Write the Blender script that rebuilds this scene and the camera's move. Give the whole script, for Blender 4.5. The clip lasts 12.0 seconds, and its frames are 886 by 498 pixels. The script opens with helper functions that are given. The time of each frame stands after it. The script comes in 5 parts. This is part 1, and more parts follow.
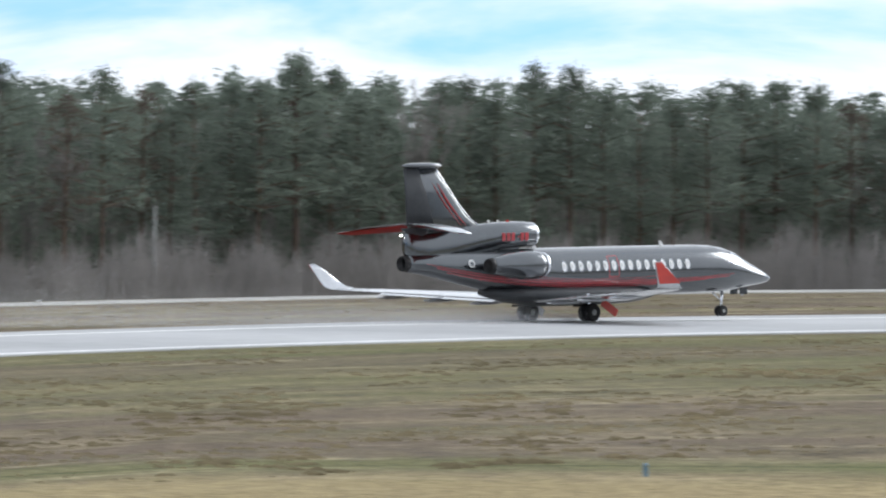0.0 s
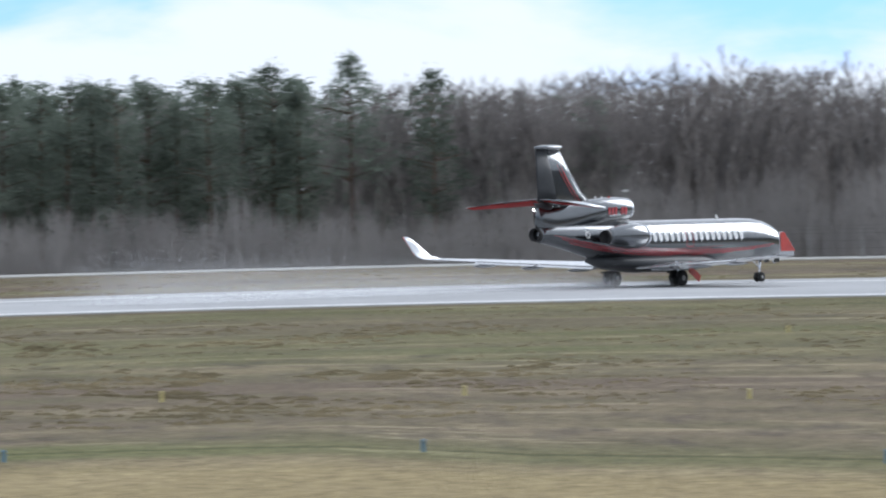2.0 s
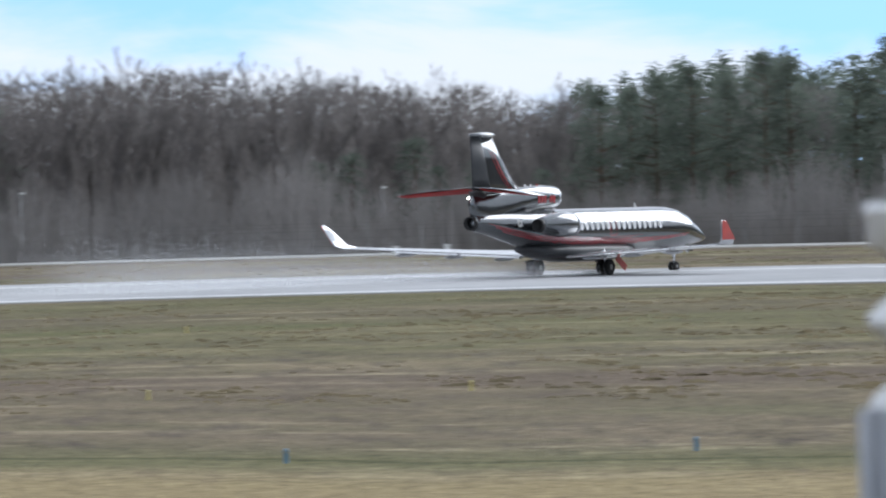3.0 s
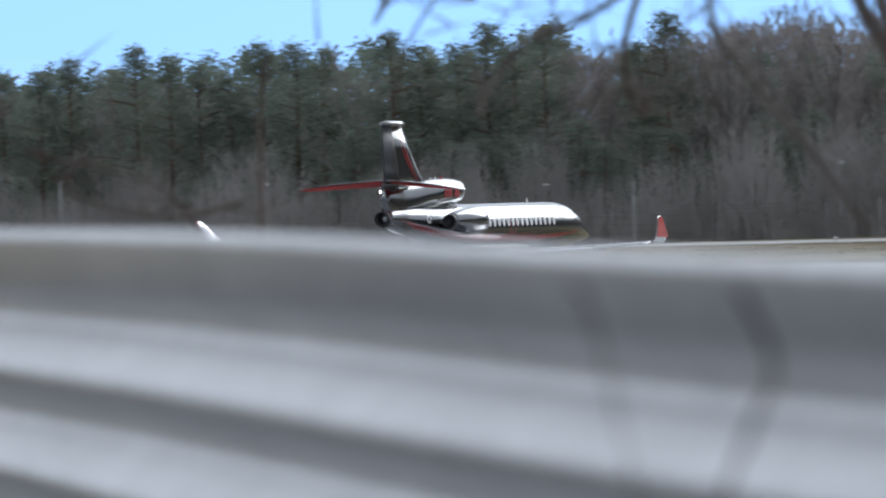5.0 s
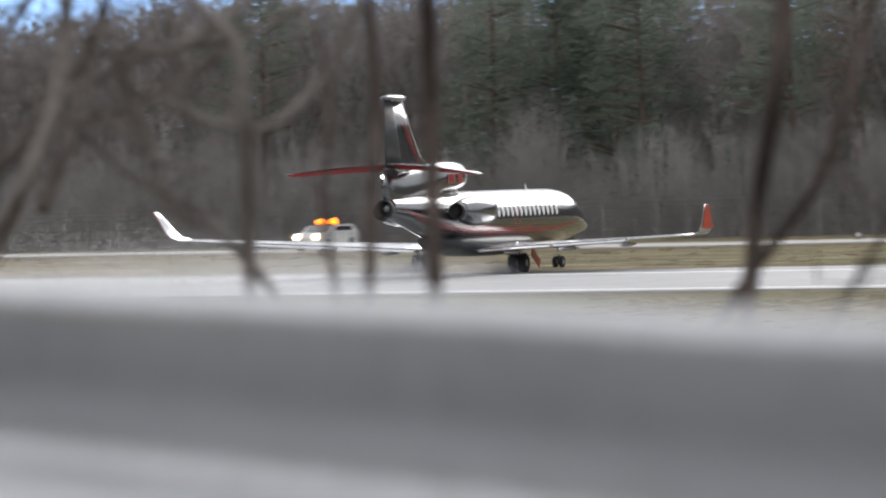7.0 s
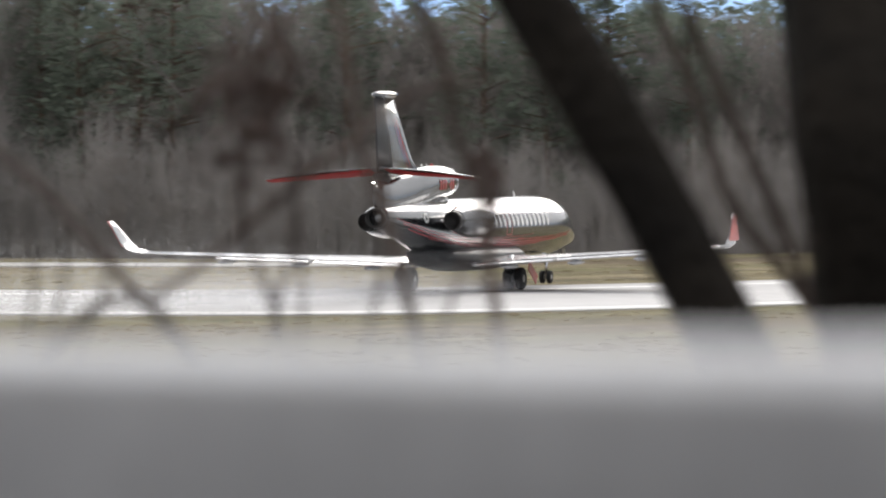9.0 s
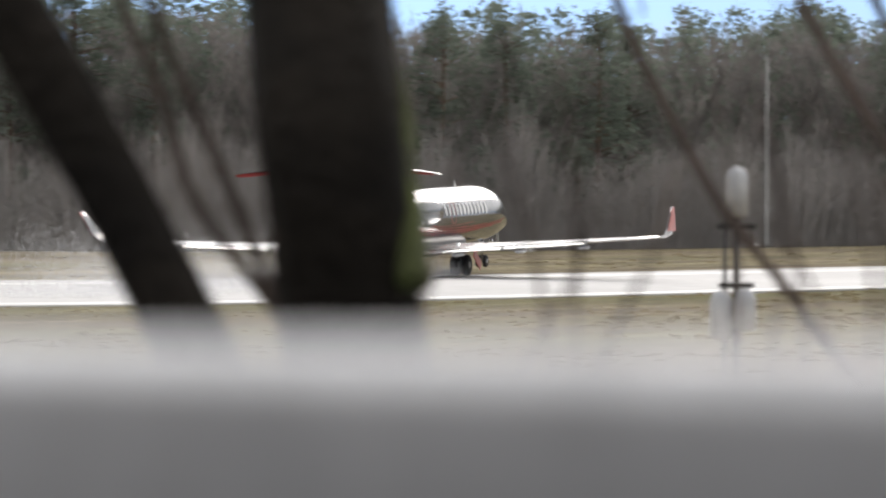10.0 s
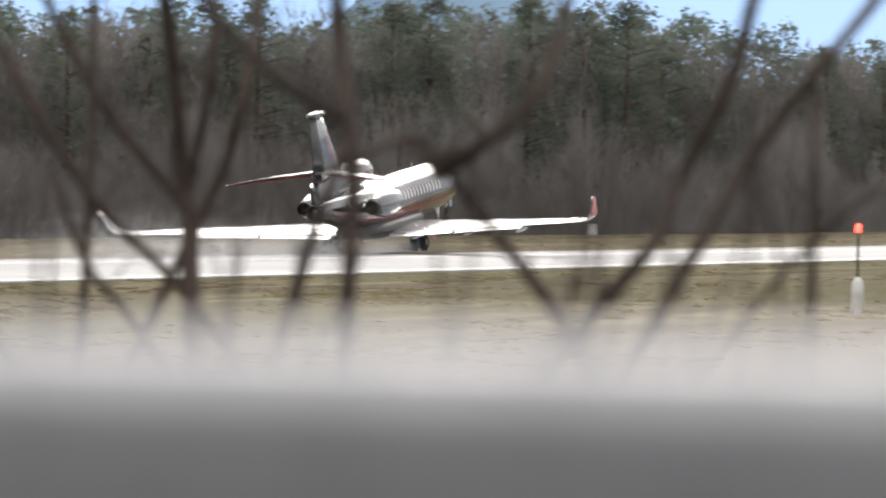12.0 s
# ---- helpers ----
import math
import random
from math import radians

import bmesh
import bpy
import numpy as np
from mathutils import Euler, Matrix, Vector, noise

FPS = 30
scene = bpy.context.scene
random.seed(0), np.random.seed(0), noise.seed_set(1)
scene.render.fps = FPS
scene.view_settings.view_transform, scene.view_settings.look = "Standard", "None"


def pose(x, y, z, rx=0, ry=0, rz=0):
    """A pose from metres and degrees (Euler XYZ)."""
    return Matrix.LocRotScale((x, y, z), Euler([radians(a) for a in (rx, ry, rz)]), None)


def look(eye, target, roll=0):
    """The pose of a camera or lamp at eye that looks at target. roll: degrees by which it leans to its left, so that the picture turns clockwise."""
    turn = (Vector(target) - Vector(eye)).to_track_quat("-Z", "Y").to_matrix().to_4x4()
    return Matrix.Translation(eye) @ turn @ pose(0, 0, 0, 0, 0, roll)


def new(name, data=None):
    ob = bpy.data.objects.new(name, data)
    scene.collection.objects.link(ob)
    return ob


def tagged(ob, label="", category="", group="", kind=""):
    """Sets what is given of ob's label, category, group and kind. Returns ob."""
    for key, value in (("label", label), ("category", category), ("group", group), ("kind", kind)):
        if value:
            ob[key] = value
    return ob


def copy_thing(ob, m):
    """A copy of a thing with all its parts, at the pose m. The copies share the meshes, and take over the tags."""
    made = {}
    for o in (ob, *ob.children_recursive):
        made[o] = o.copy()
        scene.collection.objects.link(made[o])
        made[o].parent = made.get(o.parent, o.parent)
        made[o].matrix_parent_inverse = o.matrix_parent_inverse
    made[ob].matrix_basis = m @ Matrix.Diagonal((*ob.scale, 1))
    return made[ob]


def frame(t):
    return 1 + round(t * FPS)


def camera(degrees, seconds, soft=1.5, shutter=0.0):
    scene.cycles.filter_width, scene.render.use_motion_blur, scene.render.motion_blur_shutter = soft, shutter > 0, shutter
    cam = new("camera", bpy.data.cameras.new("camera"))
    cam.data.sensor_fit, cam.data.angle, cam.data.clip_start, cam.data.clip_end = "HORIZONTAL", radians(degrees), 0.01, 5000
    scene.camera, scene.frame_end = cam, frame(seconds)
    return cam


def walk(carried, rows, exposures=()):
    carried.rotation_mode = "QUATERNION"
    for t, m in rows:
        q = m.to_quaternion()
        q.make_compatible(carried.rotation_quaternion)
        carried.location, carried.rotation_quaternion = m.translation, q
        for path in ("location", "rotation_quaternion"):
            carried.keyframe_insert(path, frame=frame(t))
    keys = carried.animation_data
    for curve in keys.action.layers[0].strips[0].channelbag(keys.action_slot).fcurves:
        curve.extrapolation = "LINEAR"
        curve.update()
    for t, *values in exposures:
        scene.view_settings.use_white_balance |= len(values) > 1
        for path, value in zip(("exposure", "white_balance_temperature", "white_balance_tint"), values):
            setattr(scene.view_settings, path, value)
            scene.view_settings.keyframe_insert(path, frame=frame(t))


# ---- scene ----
# The camera stands on a roadside bank and follows the jet as it rolls away.
EYE = 6.3
PATH = [
    # seconds, bearing to the right, tilt down, lean (degrees)
    (0.0, -23.853, 0.422, 0.433),
    (0.5, -21.583, 0.450, 0.010),
    (1.0, -19.291, 0.487, -0.370),
    (1.5, -17.480, 0.529, -0.712),
    (2.0, -15.629, 0.552, -1.020),
    (2.5, -13.240, 0.590, -1.303),
    (4.3, -5.474, 0.730, -2.142),
    (4.5, -4.628, 0.721, -2.213),
    (5.0, -2.759, 0.732, -2.361),
    (5.5, -0.978, 0.774, -2.453),
    (6.0, 0.961, 0.852, -2.473),
    (6.5, 2.856, 0.927, -2.405),
    (7.0, 4.861, 0.894, -2.233),
    (9.0, 13.178, 0.893, -0.647),
    (9.5, 15.316, 0.919, -0.173),
    (10.0, 17.365, 0.927, 0.244),
    (10.5, 19.216, 0.933, 0.569),
    (11.0, 20.904, 0.919, 0.776),
    (11.5, 22.337, 0.945, 0.859),
    (12.0, 23.857, 0.925, 0.815),
]
cam = camera(6.9, 12.0, soft=2.1, shutter=0.3)
walk(cam, [(t, pose(0, 0, EYE, 90 - down, 0, -turn) @ pose(0, 0, 0, 0, 0, lean)) for t, turn, down, lean in PATH],
     exposures=[(0, 0.22, 6100, 9), (1.0, 0.14, 5850, 9), (2.5, 0.06, 5850, 10), (4.5, -0.12, 5900, 9), (5.5, -0.06, 6000, 10), (6.5, 0.08, 6400, 12),
                (7.0, 0.14, 6500, 12), (9.0, 0.25, 6750, 12), (12.0, 0.20, 6850, 12)])
cam.data.dof.use_dof = True
cam.data.dof.focus_distance = 375.0
cam.data.dof.aperture_fstop = 8.0

# ---- world and sun ----
SUN_AZ, SUN_EL = 30.0, 26.0   # bearing to the right of +y, height


def make_world():
    world = bpy.data.worlds.new("sky")
    scene.world = world
    world.use_nodes = True
    nt = world.node_tree
    nt.nodes.clear()
    out = nt.nodes.new("ShaderNodeOutputWorld")
    bg = nt.nodes.new("ShaderNodeBackground")
    sky = nt.nodes.new("ShaderNodeTexSky")
    sky.sky_type = "NISHITA"
    sky.sun_disc = False
    sky.sun_elevation = radians(SUN_EL)
    sky.sun_rotation = radians(SUN_AZ)
    sky.dust_density = 0.05
    sky.ozone_density = 2.5
    coord = nt.nodes.new("ShaderNodeTexCoord")
    sep = nt.nodes.new("ShaderNodeSeparateXYZ")
    nt.links.new(coord.outputs["Generated"], sep.inputs[0])
    lift = nt.nodes.new("ShaderNodeVectorMath")
    lift.operation = "ADD"
    lift.inputs[1].default_value = (0, 0, 0.30)
    unit = nt.nodes.new("ShaderNodeVectorMath")
    unit.operation = "NORMALIZE"
    nt.links.new(coord.outputs["Generated"], lift.inputs[0])
    nt.links.new(lift.outputs[0], unit.inputs[0])
    nt.links.new(unit.outputs[0], sky.inputs["Vector"])
    # blue deepens quickly above the tree line
    stretch = nt.nodes.new("ShaderNodeMapping")
    stretch.inputs["Scale"].default_value = (1, 1, 3.2)
    nt.links.new(coord.outputs["Generated"], stretch.inputs[0])
    cloud = nt.nodes.new("ShaderNodeTexNoise")
    cloud.inputs["Scale"].default_value = 16
    cloud.inputs["Detail"].default_value = 7
    cloud.inputs["Roughness"].default_value = 0.55
    cloud.inputs["Distortion"].default_value = 0.35
    nt.links.new(stretch.outputs[0], cloud.inputs["Vector"])
    # more cloud to the west (towards -x), clear to the east
    east = nt.nodes.new("ShaderNodeMapRange")
    east.inputs["From Min"].default_value = -0.20
    east.inputs["From Max"].default_value = -0.09
    east.inputs["To Min"].default_value = 0.09
    east.inputs["To Max"].default_value = -0.30
    nt.links.new(sep.outputs[0], east.inputs[0])
    low = nt.nodes.new("ShaderNodeMapRange")
    low.inputs["From Min"].default_value = 0.013
    low.inputs["From Max"].default_value = 0.025
    low.inputs["To Min"].default_value = 0.24
    low.inputs["To Max"].default_value = -0.06
    nt.links.new(sep.outputs[2], low.inputs[0])
    add = nt.nodes.new("ShaderNodeMath")
    nt.links.new(cloud.outputs["Fac"], add.inputs[0])
    nt.links.new(east.outputs[0], add.inputs[1])
    add2 = nt.nodes.new("ShaderNodeMath")
    nt.links.new(add.outputs[0], add2.inputs[0])
    nt.links.new(low.outputs[0], add2.inputs[1])
    over = nt.nodes.new("ShaderNodeMapRange")   # thicker cloud overhead
    over.inputs["From Min"].default_value = 0.024
    over.inputs["From Max"].default_value = 0.10
    over.inputs["To Max"].default_value = 0.62
    nt.links.new(sep.outputs[2], over.inputs[0])
    bank_east = nt.nodes.new("ShaderNodeMapRange")   # a bank of cloud in the far east
    bank_east.inputs["From Min"].default_value = 0.52
    bank_east.inputs["From Max"].default_value = 0.62
    bank_east.inputs["To Max"].default_value = 0.40
    nt.links.new(sep.outputs[0], bank_east.inputs[0])
    add4 = nt.nodes.new("ShaderNodeMath")
    nt.links.new(add2.outputs[0], add4.inputs[0])
    nt.links.new(bank_east.outputs[0], add4.inputs[1])
    add3 = nt.nodes.new("ShaderNodeMath")
    nt.links.new(add4.outputs[0], add3.inputs[0])
    nt.links.new(over.outputs[0], add3.inputs[1])
    ramp = nt.nodes.new("ShaderNodeMapRange")
    ramp.interpolation_type = "SMOOTHSTEP"
    ramp.inputs["From Min"].default_value = 0.46
    ramp.inputs["From Max"].default_value = 0.74
    nt.links.new(add3.outputs[0], ramp.inputs[0])
    gain = nt.nodes.new("ShaderNodeVectorMath")
    gain.operation = "MULTIPLY"
    gain.inputs[1].default_value = (1.68, 1.71, 1.74)
    nt.links.new(sky.outputs[0], gain.inputs[0])
    mix = nt.nodes.new("ShaderNodeMix")
    mix.data_type = "RGBA"
    nt.links.new(ramp.outputs[0], mix.inputs["Factor"])
    nt.links.new(gain.outputs[0], mix.inputs["A"])
    mix.inputs["B"].default_value = (7.3, 7.5, 7.8, 1)
    bg.inputs["Strength"].default_value = 0.126
    dim = nt.nodes.new("ShaderNodeMapRange")   # greyer sky to the east
    dim.inputs["From Min"].default_value = 0.12
    dim.inputs["From Max"].default_value = 0.36
    dim.inputs["To Min"].default_value = 1.0
    dim.inputs["To Max"].default_value = 0.66
    nt.links.new(sep.outputs[0], dim.inputs[0])
    clear = nt.nodes.new("ShaderNodeMapRange")   # the grey lies low
    clear.inputs["From Min"].default_value = 0.03
    clear.inputs["From Max"].default_value = 0.14
    clear.inputs["To Min"].default_value = 0.60
    clear.inputs["To Max"].default_value = 1.0
    nt.links.new(sep.outputs[2], clear.inputs[0])
    most = nt.nodes.new("ShaderNodeMath")
    most.operation = "MAXIMUM"
    nt.links.new(dim.outputs[0], most.inputs[0])
    nt.links.new(clear.outputs[0], most.inputs[1])
    veil = nt.nodes.new("ShaderNodeVectorMath")
    veil.operation = "SCALE"
    nt.links.new(mix.outputs["Result"], veil.inputs[0])
    nt.links.new(most.outputs[0], veil.inputs["Scale"])
    nt.links.new(veil.outputs[0], bg.inputs["Color"])
    nt.links.new(bg.outputs[0], out.inputs[0])


make_world()
sun = new("sun", bpy.data.lights.new("sun", "SUN"))
sun.data.energy = 1.55
sun.data.angle = radians(32)
sun.data.color = (1.0, 0.965, 0.92)
sun.matrix_world = look((0, 0, 0), (-math.sin(radians(SUN_AZ)) * math.cos(radians(SUN_EL)),
                                    -math.cos(radians(SUN_AZ)) * math.cos(radians(SUN_EL)), -math.sin(radians(SUN_EL))))

# ---- materials ----


def material(name, color, rough=0.6, metal=0.0, dark=None, scale=1.0, detail=6.0, bump=0.0, bump_scale=None, coat=0.0,
             fine=None, contrast=(0.35, 0.65), random_tint=0.0, emit=0.0, stretch=(1, 1, 1), spec=None, leafy=0.0):
    """A surface with two scales of variation: colour to dark by a broad noise, fine grain, and relief."""
    m = bpy.data.materials.new(name)
    m.use_nodes = True
    nt = m.node_tree
    bsdf = nt.nodes["Principled BSDF"]
    bsdf.inputs["Roughness"].default_value = rough
    bsdf.inputs["Metallic"].default_value = metal
    bsdf.inputs["Coat Weight"].default_value = coat
    bsdf.inputs["Coat Roughness"].default_value = 0.12
    bsdf.inputs["Coat IOR"].default_value = 1.75 if coat > 0.95 else 1.5
    if spec is not None:
        bsdf.inputs["Specular IOR Level"].default_value = spec
    dark = dark or [c * 0.7 for c in color]
    coord = nt.nodes.new("ShaderNodeTexCoord")
    mp = nt.nodes.new("ShaderNodeMapping")
    mp.inputs["Scale"].default_value = stretch
    nt.links.new(coord.outputs["Object"], mp.inputs[0])
    n1 = nt.nodes.new("ShaderNodeTexNoise")
    n1.inputs["Scale"].default_value = scale
    n1.inputs["Detail"].default_value = detail
    nt.links.new(mp.outputs[0], n1.inputs["Vector"])
    rg = nt.nodes.new("ShaderNodeMapRange")
    rg.inputs["From Min"].default_value, rg.inputs["From Max"].default_value = contrast
    nt.links.new(n1.outputs["Fac"], rg.inputs[0])
    mix = nt.nodes.new("ShaderNodeMix")
    mix.data_type = "RGBA"
    mix.inputs["A"].default_value = (*dark, 1)
    mix.inputs["B"].default_value = (*color, 1)
    nt.links.new(rg.outputs[0], mix.inputs["Factor"])
    last = mix.outputs["Result"]
    n2 = nt.nodes.new("ShaderNodeTexNoise")
    n2.inputs["Scale"].default_value = fine or scale * 9
    n2.inputs["Detail"].default_value = 3
    nt.links.new(mp.outputs[0], n2.inputs["Vector"])
    grain = nt.nodes.new("ShaderNodeMapRange")
    grain.inputs["To Min"].default_value, grain.inputs["To Max"].default_value = 0.8, 1.2
    nt.links.new(n2.outputs["Fac"], grain.inputs[0])
    hsv = nt.nodes.new("ShaderNodeHueSaturation")
    nt.links.new(last, hsv.inputs["Color"])
    if random_tint:
        info = nt.nodes.new("ShaderNodeObjectInfo")
        r2 = nt.nodes.new("ShaderNodeMapRange")
        r2.inputs["To Min"].default_value, r2.inputs["To Max"].default_value = 1 - random_tint, 1 + random_tint
        nt.links.new(info.outputs["Random"], r2.inputs[0])
        mul = nt.nodes.new("ShaderNodeMath")
        mul.operation = "MULTIPLY"
        nt.links.new(grain.outputs[0], mul.inputs[0])
        nt.links.new(r2.outputs[0], mul.inputs[1])
        nt.links.new(mul.outputs[0], hsv.inputs["Value"])
    else:
        nt.links.new(grain.outputs[0], hsv.inputs["Value"])
    nt.links.new(hsv.outputs[0], bsdf.inputs["Base Color"])
    if bump:
        b = nt.nodes.new("ShaderNodeBump")
        b.inputs["Strength"].default_value = bump
        b.inputs["Distance"].default_value = 0.05
        n3 = nt.nodes.new("ShaderNodeTexNoise")
        n3.inputs["Scale"].default_value = bump_scale or scale * 6
        n3.inputs["Detail"].default_value = 4
        nt.links.new(mp.outputs[0], n3.inputs["Vector"])
        nt.links.new(n3.outputs["Fac"], b.inputs["Height"])
        nt.links.new(b.outputs[0], bsdf.inputs["Normal"])
    if emit:
        bsdf.inputs["Emission Color"].default_value = (*color, 1)
        bsdf.inputs["Emission Strength"].default_value = emit
    if leafy:   # thin needles and twigs let light through
        thin = nt.nodes.new("ShaderNodeBsdfTranslucent")
        nt.links.new(hsv.outputs[0], thin.inputs["Color"])
        both = nt.nodes.new("ShaderNodeMixShader")
        both.inputs["Fac"].default_value = leafy
        nt.links.new(bsdf.outputs[0], both.inputs[1])
        nt.links.new(thin.outputs[0], both.inputs[2])
        nt.links.new(both.outputs[0], nt.nodes["Material Output"].inputs[0])
    return m


def meadow_material():
    """Winter grass: straw, olive and brown patches and mowing strips along the runway."""
    m = bpy.data.materials.new("meadow")
    m.use_nodes = True
    nt = m.node_tree
    bsdf = nt.nodes["Principled BSDF"]
    bsdf.inputs["Roughness"].default_value = 0.95
    bsdf.inputs["Specular IOR Level"].default_value = 0.1
    uv = nt.nodes.new("ShaderNodeUVMap")
    uv.uv_map = "strip"
    coord = nt.nodes.new("ShaderNodeTexCoord")

    def noise_fac(vec, scale, detail, lo, hi, stretch=(1, 1, 1), rough=0.6):
        mp = nt.nodes.new("ShaderNodeMapping")
        mp.inputs["Scale"].default_value = stretch
        nt.links.new(vec, mp.inputs[0])
        n = nt.nodes.new("ShaderNodeTexNoise")
        n.inputs["Scale"].default_value = scale
        n.inputs["Detail"].default_value = detail
        n.inputs["Roughness"].default_value = rough
        nt.links.new(mp.outputs[0], n.inputs["Vector"])
        r = nt.nodes.new("ShaderNodeMapRange")
        r.inputs["From Min"].default_value, r.inputs["From Max"].default_value = lo, hi
        nt.links.new(n.outputs["Fac"], r.inputs[0])
        return r.outputs[0]

    def blend(a, b, fac):
        x = nt.nodes.new("ShaderNodeMix")
        x.data_type = "RGBA"
        for socket, v in (("A", a), ("B", b)):
            if isinstance(v, tuple):
                x.inputs[socket].default_value = (*v, 1)
            else:
                nt.links.new(v, x.inputs[socket])
        nt.links.new(fac, x.inputs["Factor"])
        return x.outputs["Result"]

    straw, olive, brown, green = (0.33, 0.275, 0.17), (0.165, 0.155, 0.078), (0.185, 0.145, 0.105), (0.125, 0.155, 0.055)
    strips = noise_fac(uv.outputs[0], 1.0, 5, 0.42, 0.60, (0.004, 0.075, 1))
    patches = noise_fac(uv.outputs[0], 1.0, 6, 0.40, 0.62, (0.06, 0.11, 1))
    c = blend(olive, straw, patches)
    c = blend(c, brown, strips)
    flecks = noise_fac(uv.outputs[0], 1.0, 6, 0.52, 0.72, (0.16, 0.10, 1), 0.70)
    c = blend(c, (0.095, 0.080, 0.052), flecks)
    pale = noise_fac(uv.outputs[0], 1.0, 5, 0.55, 0.66, (0.045, 0.24, 1), 0.68)
    c = blend(c, (0.44, 0.375, 0.24), pale)
    clumps = noise_fac(uv.outputs[0], 1.0, 5, 0.50, 0.70, (0.30, 0.16, 1), 0.62)
    c = blend(c, (0.135, 0.112, 0.088), clumps)
    greenish = noise_fac(uv.outputs[0], 1.0, 4, 0.58, 0.76, (0.012, 0.05, 1))
    c = blend(c, green, greenish)
    # a darker green verge along both runway edges, and a straw strip near the road
    sep = nt.nodes.new("ShaderNodeSeparateXYZ")
    nt.links.new(uv.outputs[0], sep.inputs[0])

    def strip(lo, hi, soft, weight=0.5):
        a = nt.nodes.new("ShaderNodeMapRange")
        a.inputs["From Min"].default_value, a.inputs["From Max"].default_value = lo - soft, lo + soft
        nt.links.new(sep.outputs[1], a.inputs[0])
        b = nt.nodes.new("ShaderNodeMapRange")
        b.inputs["From Min"].default_value, b.inputs["From Max"].default_value = hi + soft, hi - soft
        nt.links.new(sep.outputs[1], b.inputs[0])
        mu = nt.nodes.new("ShaderNodeMath")
        mu.operation = "MULTIPLY"
        nt.links.new(a.outputs[0], mu.inputs[0])
        nt.links.new(b.outputs[0], mu.inputs[1])
        mu2 = nt.nodes.new("ShaderNodeMath")
        mu2.operation = "MULTIPLY"
        nt.links.new(mu.outputs[0], mu2.inputs[0])
        mu2.inputs[1].default_value = weight
        return mu2.outputs[0]

    c = blend(c, (0.14, 0.14, 0.06), strip(300, 330, 7))
    c = blend(c, (0.20, 0.155, 0.11), strip(176, 222, 14))
    c = blend(c, (0.175, 0.165, 0.08), strip(236, 290, 16))
    c = blend(c, (0.40, 0.315, 0.165), strip(40, 157, 5, 0.8))
    c = blend(c, (0.20, 0.21, 0.08), strip(160, 168, 3, 0.5))
    c = blend(c, (0.05, 0.05, 0.025), strip(164.0, 164.5, 0.4, 0.8))
    fine = noise_fac(coord.outputs["Object"], 1.6, 6, 0.25, 0.75, rough=0.7)
    dark = nt.nodes.new("ShaderNodeMapRange")
    dark.inputs["To Min"].default_value, dark.inputs["To Max"].default_value = 0.36, 1.52
    nt.links.new(fine, dark.inputs[0])
    hsv = nt.nodes.new("ShaderNodeHueSaturation")
    nt.links.new(c, hsv.inputs["Color"])
    nt.links.new(dark.outputs[0], hsv.inputs["Value"])
    nt.links.new(hsv.outputs[0], bsdf.inputs["Base Color"])
    b = nt.nodes.new("ShaderNodeBump")
    b.inputs["Strength"].default_value = 0.8
    b.inputs["Distance"].default_value = 0.2
    nt.links.new(fine, b.inputs["Height"])
    nt.links.new(b.outputs[0], bsdf.inputs["Normal"])
    return m


MEADOW = meadow_material()
CONCRETE = material("wet_runway_concrete", (0.46, 0.46, 0.46), 0.66, dark=(0.33, 0.33, 0.335), scale=0.05, fine=0.8, bump=0.05,
                    contrast=(0.3, 0.7), spec=0.3)
PALE = material("pale_concrete", (0.52, 0.51, 0.48), 0.7, dark=(0.38, 0.37, 0.345), scale=0.2)
ASPHALT = material("asphalt", (0.075, 0.075, 0.078), 0.85, dark=(0.05, 0.05, 0.052), scale=0.8, fine=40, bump=0.3)
LINE = material("white_line_paint", (0.78, 0.78, 0.76), 0.5, dark=(0.6, 0.6, 0.58), scale=0.6)
# needles, bare twigs and brush are lightened: distance haze put into the colour
NEEDLE = material("pine_needles", (0.190, 0.226, 0.182), 0.8, dark=(0.152, 0.178, 0.147), scale=0.5, fine=2.0, random_tint=0.16, spec=0.1, leafy=0.55)
NEEDLE_DRY = material("dry_pine_needles", (0.195, 0.160, 0.130), 0.85, dark=(0.130, 0.108, 0.090), scale=0.6, fine=2.5, random_tint=0.3, spec=0.1, leafy=0.45)
BARK = material("pine_bark", (0.15, 0.10, 0.07), 0.9, dark=(0.06, 0.045, 0.035), scale=1.4, bump=0.3, random_tint=0.25)
TWIG = material("bare_twigs", (0.270, 0.250, 0.238), 0.9, dark=(0.175, 0.161, 0.154), scale=0.9, random_tint=0.2, spec=0.1, leafy=0.4)
BRUSH = material("winter_brush", (0.345, 0.325, 0.313), 0.9, dark=(0.24, 0.226, 0.218), scale=0.12, fine=1.2, spec=0.1, leafy=0.4)
BIRCH = material("birch_bark", (0.46, 0.44, 0.41), 0.75, dark=(0.16, 0.14, 0.13), scale=1.2, stretch=(1, 1, 4))
# backlit shade of the near trunks is put into this near-black bark
NEAR_BARK = material("backlit_mossy_bark", (0.020, 0.017, 0.014), 0.9, dark=(0.010, 0.009, 0.008), scale=5, bump=0.8, bump_scale=22, spec=0.05)
MOSS = material("moss", (0.085, 0.105, 0.025), 0.95, dark=(0.045, 0.05, 0.02), scale=9, bump=0.6)
BRANCH = material("grey_branch_bark", (0.135, 0.112, 0.098), 0.85, dark=(0.066, 0.052, 0.045), scale=4, bump=0.4)
BROWN_BRANCH = material("brown_branch_bark", (0.105, 0.080, 0.067), 0.85, dark=(0.054, 0.042, 0.036), scale=4, bump=0.4, spec=0.1)
